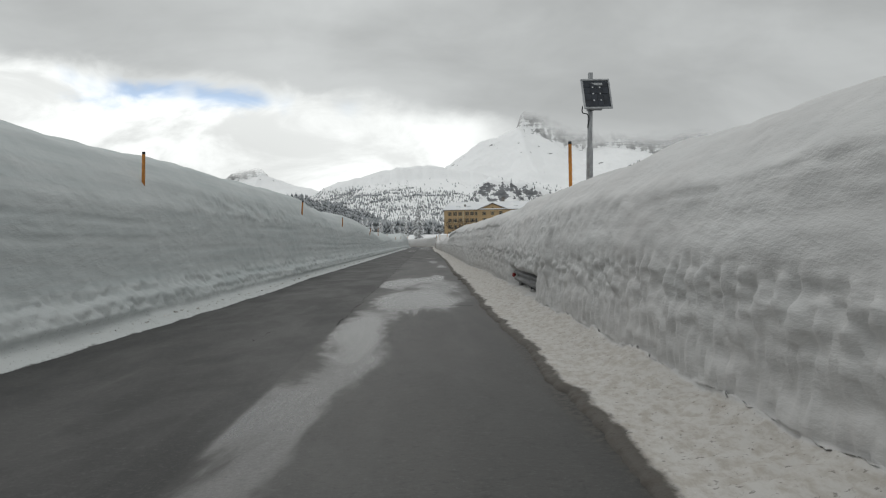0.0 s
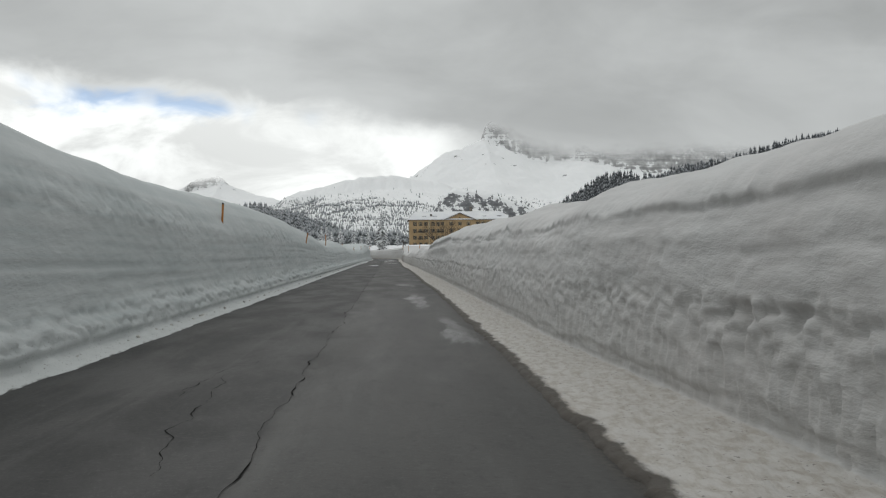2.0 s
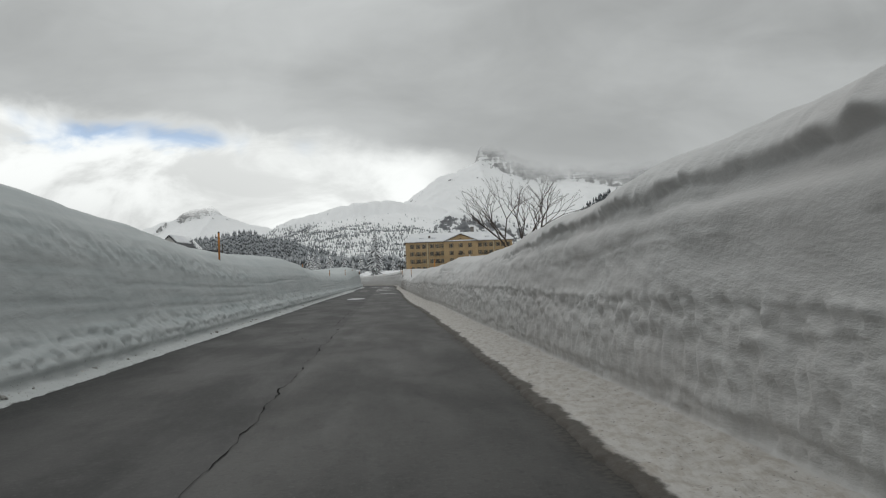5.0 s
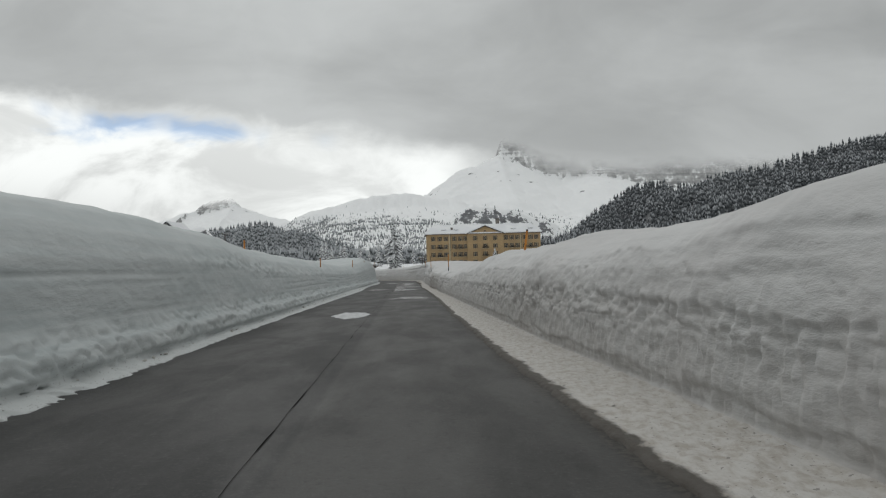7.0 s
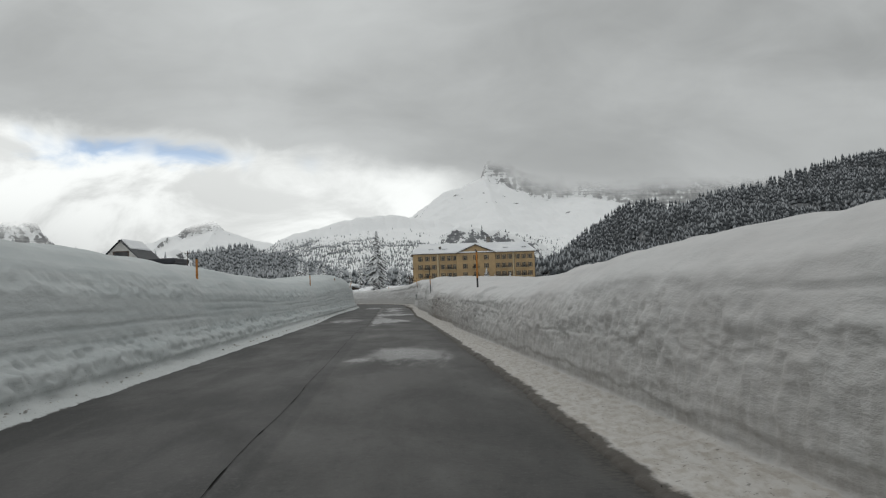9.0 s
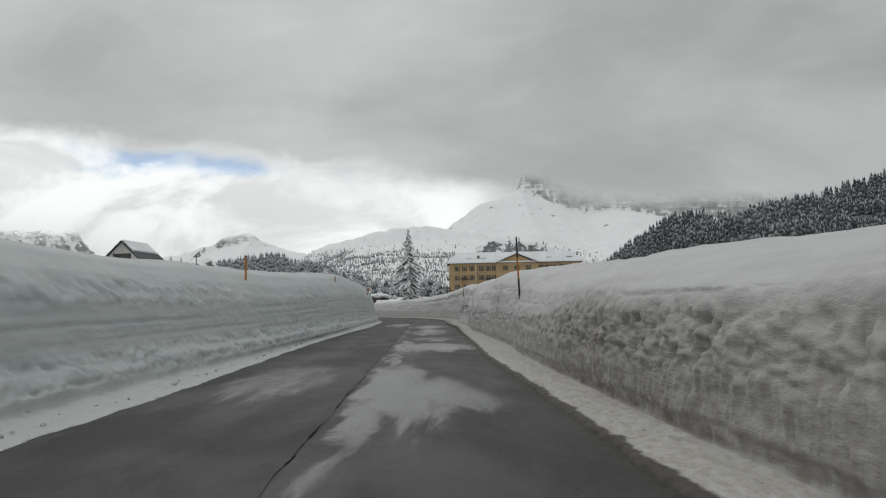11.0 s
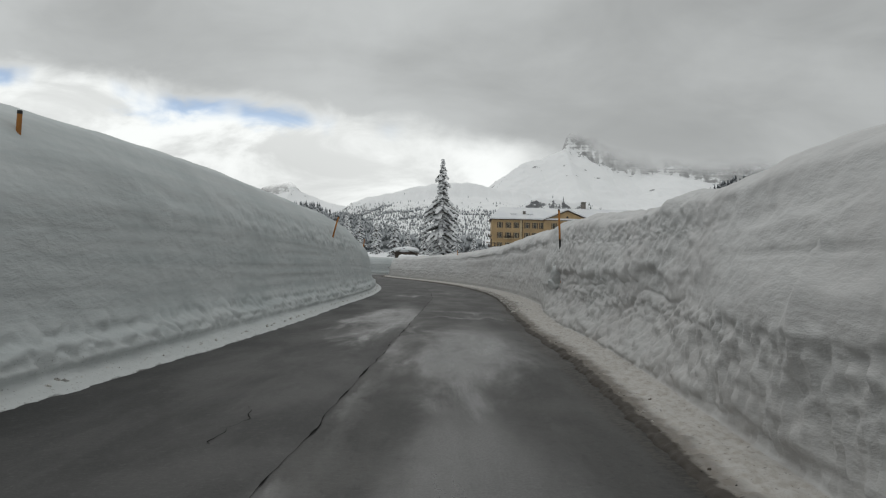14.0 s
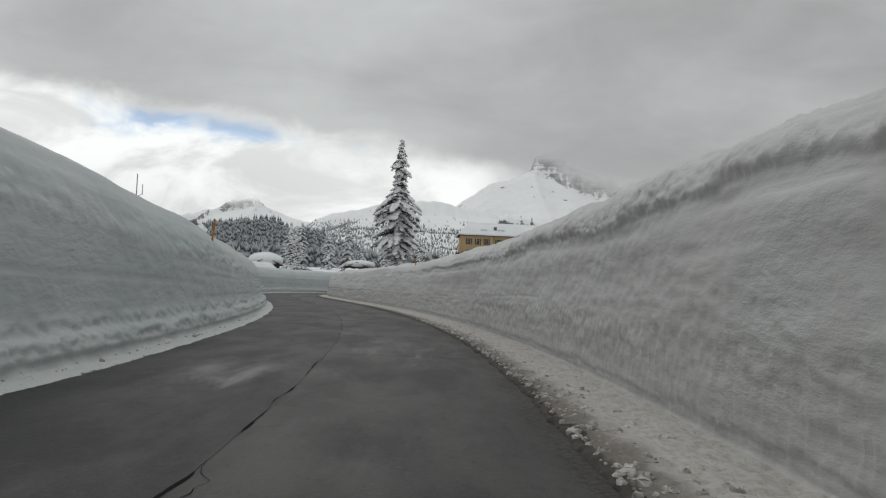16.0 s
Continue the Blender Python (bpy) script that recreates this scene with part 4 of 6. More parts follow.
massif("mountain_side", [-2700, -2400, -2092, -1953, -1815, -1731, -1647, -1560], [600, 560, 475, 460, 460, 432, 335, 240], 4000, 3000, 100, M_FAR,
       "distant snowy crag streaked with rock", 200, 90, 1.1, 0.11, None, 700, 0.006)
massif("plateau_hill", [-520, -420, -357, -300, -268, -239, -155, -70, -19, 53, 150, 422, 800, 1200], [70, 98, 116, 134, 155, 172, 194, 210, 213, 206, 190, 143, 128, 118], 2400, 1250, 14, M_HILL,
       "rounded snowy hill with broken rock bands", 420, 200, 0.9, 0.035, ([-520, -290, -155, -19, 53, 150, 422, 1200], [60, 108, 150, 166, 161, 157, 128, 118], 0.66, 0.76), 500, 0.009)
massif("rock_knob", [60, 84, 96, 122, 150, 164, 205, 247, 268, 300], [40, 78, 100, 120, 118, 112, 102, 90, 76, 40], 1500, 1180, 14, M_KNOB,
       "dark rocky knob capped with snow", 200, 100, 0.7, 0.05, ([60, 100, 150, 200, 300], [40, 62, 70, 60, 40], 0.62, 0.74), 200, 0.02)
massif("forest_hill", [-420, -330, -242, -213, -191, -170, -141, -112, -83, -47, -18, 40], [18, 42, 53, 59, 64, 64, 55, 52, 39, 23, 15, 10], 1100, 760, 9, M_FLOOR,
       "low forested hill under snow", 200, 70, 0.8, 0.05, None, 300, 0.012)
massif("side_slope", [90, 150, 178, 205, 247, 268, 296, 323, 344, 372, 421, 470, 590, 900, 1500], [10, 17, 28, 44, 72, 88, 95, 92, 88, 98, 110, 123, 146, 200, 260], 1000, 560, 8, M_FLOOR,
       "steep forested mountainside under snow", 240, 80, 0.9, 0.04, None, 500, 0.012)
massif("crag", [-300, -246, -219, -211, -206, -197, -188, -150], [14, 36, 54, 57, 56, 48, 38, 14], 900, 820, 9, M_KNOB, "small snow-dusted crag", 90, 40, 0.7, 0.08, None, 80, 0.03)

# ---------------------------------------------------------------- roadside snow poles
M_ORANGE = plain("orange_paint", (0.55, 0.22, 0.035), 0.6, 0, 0.2, 12, 0.2)
M_POLEBLACK = plain("black_paint", (0.018, 0.018, 0.019), 0.55, 0, 0.2, 12, 0.2)
M_STEEL = plain("galvanised_steel", (0.36, 0.37, 0.38), 0.45, 0.7, 0.2, 9, 0.2)


def snow_pole():
    """Round wooden marker pole, orange and black in turn; origin at its foot, 4 m long."""
    root = new("snow_pole")
    for z0, z1, mat, lab in ((0.0, 1.0, M_POLEBLACK, "black band"), (1.0, 1.75, M_ORANGE, "orange band"), (1.75, 2.6, M_POLEBLACK, "black band"), (2.6, 3.55, M_ORANGE, "orange band"), (3.55, 3.6, M_POLEBLACK, "black cap")):
        bm = bmesh.new()
        tube(bm, (0, 0, z0), (0, 0, z1), 0.035, 0.034, 12)
        part("cap" if "cap" in lab else "band", bm, mat, root, lab)
    return tagged(root, "orange and black banded wooden snow pole in the snow", "snow pole", "roadside snow poles")


POLE = snow_pole()
# x, y, height of the top, lean towards the road
POLES = [(-5.73, 16.2, 3.35, 2), (-5.62, 36.2, 3.40, 5), (-5.62, 53.4, 3.20, 3), (-5.36, 76.9, 2.92, 11), (-5.9, 97.0, 3.3, 0), (-6.4, 129.5, 2.92, 0), (-5.9, 151.5, 2.66, 0),
         (-5.95, 184.4, 3.14, 0), (-5.98, 210.1, 3.54, 2), (-5.32, 232.9, 3.67, 14), (-6.9, 254.3, 3.47, 4), (3.05, 15.3, 3.3, 0), (3.6, 124.2, 2.74, 8), (2.95, 156.6, 2.9, 0),
         (3.2, 225.4, 3.58, -3), (-0.35, 274.4, 3.24, 0), (-8.9, 335.0, 3.3, 0)]
for i, (x, y, top, lean) in enumerate(POLES):
    m = pose(x, y, top, 0, lean, 0) @ pose(0, 0, -3.6)
    if i == 0:
        POLE.matrix_basis = m
    else:
        copy_thing(POLE, m)

# a longer pole standing clear of the bank's face: black tip
tall = new("snow_pole")
for z0, z1, mat, lab in ((0.0, 1.1, M_POLEBLACK, "black band"), (1.1, 2.15, M_POLEBLACK, "black band"), (2.15, 2.75, M_ORANGE, "orange band"), (2.75, 3.36, M_POLEBLACK, "black tip")):
    bm = bmesh.new()
    tube(bm, (0, 0, z0), (0, 0, z1), 0.028, 0.024 if "tip" in lab else 0.028, 12)
    part("tip" if "tip" in lab else "band", bm, mat, tall, lab)
tall.matrix_basis = pose(2.60, 181.3, -0.07, 0, -1.5, 0)
tagged(tall, "long black and orange snow pole at the bank's face", "snow pole", "roadside snow poles")


# ---------------------------------------------------------------- solar panel on its mast
def solar_mast(x, y):
    root = new("solar_panel_mast")
    bm = bmesh.new()
    tube(bm, (0, 0, 0), (0, 0, 4.72), 0.055, 0.05, 16)
    part("mast", bm, M_STEEL, root, "grey steel mast")
    for z in (3.95, 4.45):
        bm = bmesh.new()
        tube(bm, (0, 0, z), (0, 0, z + 0.05), 0.075, 0.075, 14)
        box(bm, -0.02, 0.22, -0.10, -0.04, z, z + 0.05, 0.004)
        part("bracket", bm, M_STEEL, root)
    pan = Matrix.Translation((0.10, -0.13, 4.27)) @ pose(0, 0, 0, -14, -3, 8)
    bm = bmesh.new()
    for a in ((-0.30, 0.30, -0.32, -0.285), (-0.30, 0.30, 0.285, 0.32)):
        box(bm, a[0], a[1], -0.022, 0.022, a[2], a[3], 0.004)
    for a in ((-0.30, -0.265), (0.265, 0.30)):
        box(bm, a[0], a[1], -0.022, 0.022, -0.285, 0.285, 0.004)
    bm.transform(pan)
    part("panel_frame", bm, M_STEEL, root, "pale aluminium panel frame")
    m_cell, nt, b = material("solar_cells", 0.18, 0.0, 0.5)
    p = coords(nt)
    nt.links.new(mixc(nt, ramp(nt, noisen(nt, p, 9.0), 0.4, 0.6), (0.010, 0.014, 0.022), (0.022, 0.028, 0.040)), b.inputs["Base Color"])
    m_back = plain("panel_backsheet", (0.03, 0.035, 0.045), 0.5)
    bm = bmesh.new()
    box(bm, -0.27, 0.27, -0.004, 0.012, -0.29, 0.29)
    bm.transform(pan)
    part("backsheet", bm, m_back, root)
    for i in range(4):
        for j in range(4):
            bm = bmesh.new()
            cx, cz = -0.195 + 0.13 * i, -0.21 + 0.14 * j
            box(bm, cx - 0.061, cx + 0.061, -0.012, -0.005, cz - 0.066, cz + 0.066, 0.003)
            bm.transform(pan)
            part("solar_cell", bm, m_cell, root)
    m_dot = plain("cell_contact", (0.7, 0.72, 0.74), 0.5)
    for i in (-1, 1):
        for j in (-1, 0, 1):
            bm = bmesh.new()
            box(bm, 0.075 * i - 0.014, 0.075 * i + 0.014, -0.017, -0.012, 0.14 * j - 0.012, 0.14 * j + 0.012)
            bm.transform(pan)
            part("contact", bm, m_dot, root, "small white contact")
    cu = bpy.data.curves.new("cable", "CURVE")
    cu.dimensions, cu.bevel_depth = "3D", 0.011
    sp = cu.splines.new("BEZIER")
    pts = [(-0.18, -0.12, 4.02), (-0.17, -0.08, 3.90), (-0.06, -0.06, 3.86), (-0.055, -0.03, 3.6)]
    sp.bezier_points.add(len(pts) - 1)
    for bp, c in zip(sp.bezier_points, pts):
        bp.co, bp.handle_left_type, bp.handle_right_type = c, "AUTO", "AUTO"
    me_tmp = new("cable", cu)
    dg = bpy.context.evaluated_depsgraph_get()
    me = bpy.data.meshes.new_from_object(me_tmp.evaluated_get(dg))
    bpy.data.objects.remove(me_tmp)
    me.materials.clear()
    me.materials.append(M_POLEBLACK)
    cab = new("cable", me)
    cab.parent = root
    bm = bmesh.new()
    tube(bm, (0, 0, 2.2), (0, 0, 3.2), 0.068, 0.066, 14)
    part("sleeve", bm, M_STEEL, root)
    root.matrix_basis = pose(x, y, 0, 0, 1.5, 0)
    return tagged(root, "small solar panel on a grey steel mast in deep snow", "solar panel")


solar_mast(3.42, 15.55)


# ---------------------------------------------------------------- guard rail showing from the bank
def guard_rail():
    root = new("guard_rail")
    m_rail = plain("weathered_zinc", (0.20, 0.205, 0.21), 0.5, 0.75, 0.3, 5, 0.3)
    prof = [(0.0, 0.0), (0.02, 0.02), (0.075, 0.05), (0.08, 0.09), (0.02, 0.125), (0.012, 0.155), (0.02, 0.185), (0.08, 0.22), (0.075, 0.26), (0.02, 0.29), (0.0, 0.31)]
    bm = bmesh.new()
    rows = []
    for y in np.linspace(0, 5.8, 13):
        rows.append([bm.verts.new((-d, y, z)) for d, z in prof] + [bm.verts.new((-d + 0.006, y, z)) for d, z in reversed(prof)])
    n = len(rows[0])
    for a, b in zip(rows[:-1], rows[1:]):
        for i in range(n):
            bm.faces.new((a[i], a[(i + 1) % n], b[(i + 1) % n], b[i]))
    bm.faces.new(rows[0])
    bm.faces.new(list(reversed(rows[-1])))
    bmesh.ops.recalc_face_normals(bm, faces=bm.faces)
    part("beam", bm, m_rail, root, "dull zinc w-shaped beam")
    for y in (1.0, 3.2, 5.4):
        bm = bmesh.new()
        box(bm, 0.01, 0.07, y - 0.05, y + 0.05, -0.75, 0.28, 0.004)
        part("post", bm, m_rail, root)
        bm = bmesh.new()
        tube(bm, (-0.03, y, 0.155), (0.0, y, 0.155), 0.016, 0.016, 8)
        part("bolt", bm, m_rail, root)
    bm = bmesh.new()
    tube(bm, (-0.13, 5.55, 0.17), (-0.085, 5.57, 0.17), 0.055, 0.05, 14)
    part("reflector", bm, plain("red_lens", (0.30, 0.03, 0.03), 0.3, 0, 0.2), root, "small red reflector")
    root.matrix_basis = pose(2.44, 14.1, 0.30, 0.0, 0, -0.5)
    return tagged(root, "weathered steel guard rail half buried in snow", "guard rail")


guard_rail()


# ---------------------------------------------------------------- conifers far off
def conifers(name, pts, mat, lab, tiers=3, sides=6, seed=3):
    """Many small snow-laden conifers. pts: x, y, z, height."""
    r = np.random.RandomState(seed)
    P = np.asarray(pts, float)
    n = len(P)
    h = P[:, 3]
    w = h * r.uniform(0.15, 0.25, n)
    lean = r.uniform(-0.03, 0.03, (n, 2)) * h[:, None]
    V = np.empty((n, tiers, sides + 1, 3))
    for k in range(tiers):
        a = r.uniform(0, 6.28, n)[:, None] + np.arange(sides)[None, :] * 6.283 / sides
        q = (w * (1.0 - 0.30 * k))[:, None] * r.uniform(0.65, 1.25, (n, sides))
        V[:, k, :sides, 0] = (P[:, 0] + lean[:, 0] * k / 3)[:, None] + np.cos(a) * q
        V[:, k, :sides, 1] = (P[:, 1] + lean[:, 1] * k / 3)[:, None] + np.sin(a) * q
        V[:, k, :sides, 2] = (P[:, 2] + h * (0.05 + 0.30 * k))[:, None] + r.uniform(-0.05, 0.05, (n, sides)) * h[:, None]
        V[:, k, sides, :2] = P[:, :2] + lean
        V[:, k, sides, 2] = P[:, 2] + h * (0.50 + 0.25 * k if k < tiers - 1 else 1.0)
    base = np.arange(n * tiers)[:, None] * (sides + 1)
    i = np.arange(sides)[None, :]
    F = np.stack([base + i, base + (i + 1) % sides, base + sides + 0 * i], -1).reshape(-1, 3)
    me = bpy.data.meshes.new(name)
    me.vertices.add(n * tiers * (sides + 1))
    me.vertices.foreach_set("co", V.astype(np.float32).ravel())
    me.loops.add(F.size)
    me.loops.foreach_set("vertex_index", F.astype(np.int32).ravel())
    me.polygons.add(len(F))
    me.polygons.foreach_set("loop_start", np.arange(0, F.size, 3, dtype=np.int32))
    me.update(calc_edges=True)
    me.materials.append(mat)
    return tagged(new(name, me), lab, "trees", kind="stuff")


def scatter(ob, count, seed, keep, hmin, hmax):
    """Random places on a mountain's surface, thinned out by keep(x, y, z)."""
    r = np.random.RandomState(seed)
    me = ob.data
    pn = np.empty(len(me.polygons) * 3, dtype=np.float32)
    me.polygons.foreach_get("center", pn)
    pn = pn.reshape(-1, 3)[r.randint(0, len(me.polygons), count * 8)].astype(float)
    pn[:, :2] += r.uniform(-2, 2, (len(pn), 2))
    pn = pn[r.rand(len(pn)) < keep(pn[:, 0], pn[:, 1], pn[:, 2])][:count]
    return np.column_stack([pn[:, 0], pn[:, 1], pn[:, 2] - 0.6, r.uniform(hmin, hmax, len(pn))])


M_CONIFER = conifer_material("snowy_conifers")
# this needle colour too is lifted for distance haze
M_CONIFER_DARK = conifer_material("dark_conifers", (0.070, 0.077, 0.083), 0.50)
MT = bpy.data.objects
clear = lambda x, y: perlin(x * 0.012, y * 0.012, 3)
on_hill = lambda x, y, z: np.where(clear(x * 2, y * 2) < -0.25, 0.12, 0.9) * (y < 1120)
on_slope = lambda x, y, z: np.where(clear(x * 2, y * 2) < -0.22, 0.12, 0.95) * (x < 700) * (y < 1040)
on_plateau = lambda x, y, z: np.where(z < 112 + 45 * clear(x, y) - 0.12 * x, 0.9, np.where(z < 150, 0.06, 0.012 * (z < 185))) * (x < 420) * (y < 2350)
on_knob = lambda x, y, z: np.where((x > 170) & (y < 1510), 0.8, 0.1)
conifers("hill_forest", scatter(MT["forest_hill"], 5200, 5, on_hill, 7, 14), M_CONIFER, "dense snow-dusted conifer forest on a low hill")
conifers("slope_forest", scatter(MT["side_slope"], 11000, 6, on_slope, 8, 16), M_CONIFER_DARK, "dense dark conifer forest on a steep slope")
conifers("plateau_trees", scatter(MT["plateau_hill"], 11000, 7, on_plateau, 4.5, 7.5), M_CONIFER, "scattered and clustered conifers on a snowy hill", 2, 5)
conifers("knob_trees", scatter(MT["rock_knob"], 200, 8, on_knob, 5, 9), M_CONIFER_DARK, "low conifers on a rocky knob", 2, 5)
rv = np.random.RandomState(12)
val = []
for _ in range(1100):
    x, y = rv.uniform(-170, 12), rv.uniform(600, 800)
    val.append((x, y, float(ground_z(np.array(x), np.array(y))) - 0.5, rv.uniform(9, 15)))
for _ in range(90):
    x, y = rv.uniform(82, 180), rv.uniform(575, 680)
    val.append((x, y, float(ground_z(np.array(x), np.array(y))) - 0.5, rv.uniform(8, 14)))
conifers("valley_trees", val, M_CONIFER, "belt of snow-covered conifers on the valley floor")
val = []
for _ in range(60):
    x, y = rv.uniform(-190, -86), rv.uniform(400, 470)
    val.append((x, y, 9.5 + 0.06 * (-x - 80), rv.uniform(8, 15)))
conifers("house_trees", val, M_CONIFER, "loose row of snowy conifers behind a house")

# ---------------------------------------------------------------- the hotel
M_OCHRE = plain("ochre_render", (0.43, 0.305, 0.165), 0.85, 0, 0.10, 2.0, 0.3, 0.01)
M_SHUTTER = plain("brown_shutters", (0.085, 0.055, 0.036), 0.6, 0, 0.2, 8, 0.3)
M_TRIM = plain("pale_stone_trim", (0.50, 0.42, 0.28), 0.8, 0, 0.12, 3, 0.2)
M_WOOD = plain("dark_timber", (0.075, 0.052, 0.038), 0.7, 0, 0.25, 5, 0.4, 0.01)
M_IRON = plain("dark_iron", (0.03, 0.032, 0.034), 0.5, 0.6, 0.2)
M_CHIM = plain("chimney_masonry", (0.22, 0.20, 0.18), 0.85, 0, 0.25, 4, 0.5, 0.02)
m_glass, nt, b = material("window_glass", 0.08, 0.0, 0.6)
nt.links.new(mixc(nt, ramp(nt, noisen(nt, coords(nt), 0.5), 0.4, 0.6), (0.015, 0.017, 0.02), (0.05, 0.05, 0.05)), b.inputs["Base Color"])


def window_unit(x, y, z, w, h, parent, balcony=False, shut=True):
    """Casement with surround, two panes, sill and open shutters on a wall that faces -y."""
    bm = bmesh.new()
    t = 0.14
    for a in ((x - w / 2 - t, x - w / 2, z - h / 2, z + h / 2), (x + w / 2, x + w / 2 + t, z - h / 2, z + h / 2)):
        box(bm, a[0], a[1], y - 0.07, y + 0.02, a[2], a[3])
    box(bm, x - w / 2 - t, x + w / 2 + t, y - 0.07, y + 0.02, z + h / 2, z + h / 2 + t)
    win = part("window", bm, M_TRIM, parent)
    for sgn in (-1, 1):
        bm = bmesh.new()
        box(bm, x + (0.04 if sgn > 0 else -w / 2 + 0.03), x + (w / 2 - 0.03 if sgn > 0 else -0.04), y - 0.02, y + 0.01, z - h / 2 + 0.05, z + h / 2 - 0.05)
        part("pane", bm, m_glass, win)
    bm = bmesh.new()
    box(bm, x - 0.04, x + 0.04, y - 0.04, y + 0.01, z - h / 2, z + h / 2)
    box(bm, x - w / 2, x + w / 2, y - 0.035, y + 0.01, z + h * 0.18, z + h * 0.18 + 0.06)
    part("casement", bm, M_TRIM, win)
    bm = bmesh.new()
    box(bm, x - w / 2 - 0.25, x + w / 2 + 0.25, y - 0.2, y + 0.02, z - h / 2 - 0.12, z - h / 2, 0.02)
    part("sill", bm, M_TRIM, win)
    if shut:
        for sgn in (-1, 1):
            xs = x + sgn * (w / 2 + t + w * 0.22)
            bm = bmesh.new()
            box(bm, xs - w * 0.21, xs + w * 0.21, y - 0.09, y - 0.04, z - h / 2, z + h / 2, 0.01)
            for k in range(6):
                zz = z - h / 2 + (k + 0.5) * h / 6
                box(bm, xs - w * 0.17, xs + w * 0.17, y - 0.11, y - 0.09, zz - 0.05, zz + 0.05)
            part("shutter", bm, M_SHUTTER, win, "brown louvred shutter")
    if balcony:
        bm = bmesh.new()
        box(bm, x - 2.2, x + 2.2, y - 1.1, y, z - h / 2 - 0.35, z - h / 2 - 0.12, 0.03)
        bal = part("balcony", bm, M_TRIM, parent)
        bm = bmesh.new()
        for k in range(23):
            xx = x - 2.1 + 4.2 * k / 22
            box(bm, xx - 0.035, xx + 0.035, y - 1.08, y - 1.02, z - h / 2 - 0.12, z - h / 2 + 0.9)
        box(bm, x - 2.15, x + 2.15, y - 1.1, y - 1.0, z - h / 2 + 0.9, z - h / 2 + 1.0)
        part("railing", bm, M_IRON, bal, "dark iron railing")
    return win


def hotel():
    root = new("hotel")
    x0, x1, y0, y1, zb, ze, zr = 13.9, 82.0, 556.0, 574.0, 3.0, 24.3, 29.8
    g0, g1, gp, gx = 37.8, 59.6, 29.0, 48.6
    bm = bmesh.new()
    box(bm, x0, x1, y0, y1, zb, ze)
    part("wall", bm, M_OCHRE, root, "ochre rendered wall")
    bm = bmesh.new()
    pts = [(g0, zb), (g1, zb), (g1, ze), (gx, gp - 0.3), (g0, ze)]
    fr = [bm.verts.new((x, y0 - 0.8, z)) for x, z in pts]
    bk = [bm.verts.new((x, y0 + 8, z)) for x, z in pts]
    bm.faces.new(fr)
    bm.faces.new(list(reversed(bk)))
    for i in range(5):
        bm.faces.new((fr[i], bk[i], bk[(i + 1) % 5], fr[(i + 1) % 5]))
    bmesh.ops.recalc_face_normals(bm, faces=bm.faces)
    part("gable_wall", bm, M_OCHRE, root, "ochre gabled centre wall")

    def slab(bm, quad, th):
        """A roof slab: four corners, thickness upwards."""
        lo = [bm.verts.new(q) for q in quad]
        hi = [bm.verts.new((q[0], q[1], q[2] + th)) for q in quad]
        bm.faces.new(list(reversed(lo)))
        bm.faces.new(hi)
        for i in range(4):
            bm.faces.new((lo[i], lo[(i + 1) % 4], hi[(i + 1) % 4], hi[i]))
    o = 1.1
    yr = (y0 + y1) / 2
    for name, th, mat, lift, inset, lab in (("roof", 0.22, M_WOOD, 0.0, 0.0, "dark timber eaves and roof"), ("roof_snow", 0.75, M_SNOW, 0.23, 0.15, "thick snow cover on the roof")):
        bm = bmesh.new()
        a, bq = x0 - o + inset, x1 + o - inset
        slab(bm, [(a, y0 - o + inset, ze + lift), (bq, y0 - o + inset, ze + lift), (bq - 5, yr, zr + lift), (a + 5, yr, zr + lift)], th)
        slab(bm, [(bq, y1 + o - inset, ze + lift), (a, y1 + o - inset, ze + lift), (a + 5, yr, zr + lift), (bq - 5, yr, zr + lift)], th)
        for xa, xb in ((a, a + 5), (bq, bq - 5)):
            slab(bm, [(xa, y0 - o + inset, ze + lift), (xa, y1 + o - inset, ze + lift), (xb, yr, zr + lift), (xb, yr - 0.01, zr + lift)], th)
        yg = y0 - 1.8 + inset
        slab(bm, [(g0 - 1.0, yg, ze - 0.25 + lift), (gx, yg, gp + lift), (gx, yr, gp + lift), (g0 - 1.0, yr, ze - 0.25 + lift)], th)
        slab(bm, [(gx, yg, gp + lift), (g1 + 1.0, yg, ze - 0.25 + lift), (g1 + 1.0, yr, ze - 0.25 + lift), (gx, yr, gp + lift)], th)
        bmesh.ops.recalc_face_normals(bm, faces=bm.faces)
        part(name, bm, mat, root, lab)
    rows = (21.8, 17.1, 12.4, 7.7)
    cols = [(17.6, 0), (21.5, 1), (25.2, 0), (30.2, 0), (33.8, 1), (37.0, 0), (61.2, 0), (64.6, 1), (68.0, 0), (72.6, 0), (76.0, 1), (79.4, 0)]
    for r, z in enumerate(rows):
        for x, bal in cols:
            window_unit(x, y0, z, 1.25, 2.6, root, bool(bal) and r in (1, 2), True)
        for x in (42.6, 48.6, 54.6):
            window_unit(x, y0 - 0.8, z, 1.25, 2.6, root, x == 48.6 and r in (1, 2), True)
    bm = bmesh.new()
    tube(bm, (gx, y0 - 0.85, 26.0), (gx, y0 - 0.8, 26.0), 0.5, 0.5, 16)
    part("oculus", bm, m_glass, root, "small round gable window")
    for x in (27.4, 70.0):
        bm = bmesh.new()
        box(bm, x - 0.4, x + 0.4, y0 - 0.1, y0, zb, ze, 0.02)
        part("pilaster", bm, M_TRIM, root)
    bm = bmesh.new()
    for x in (28.0, 70.5):
        tube(bm, (x, y0 - 0.12, zb), (x, y0 - 0.12, ze), 0.09, 0.09, 8)
    part("downpipe", bm, M_IRON, root)
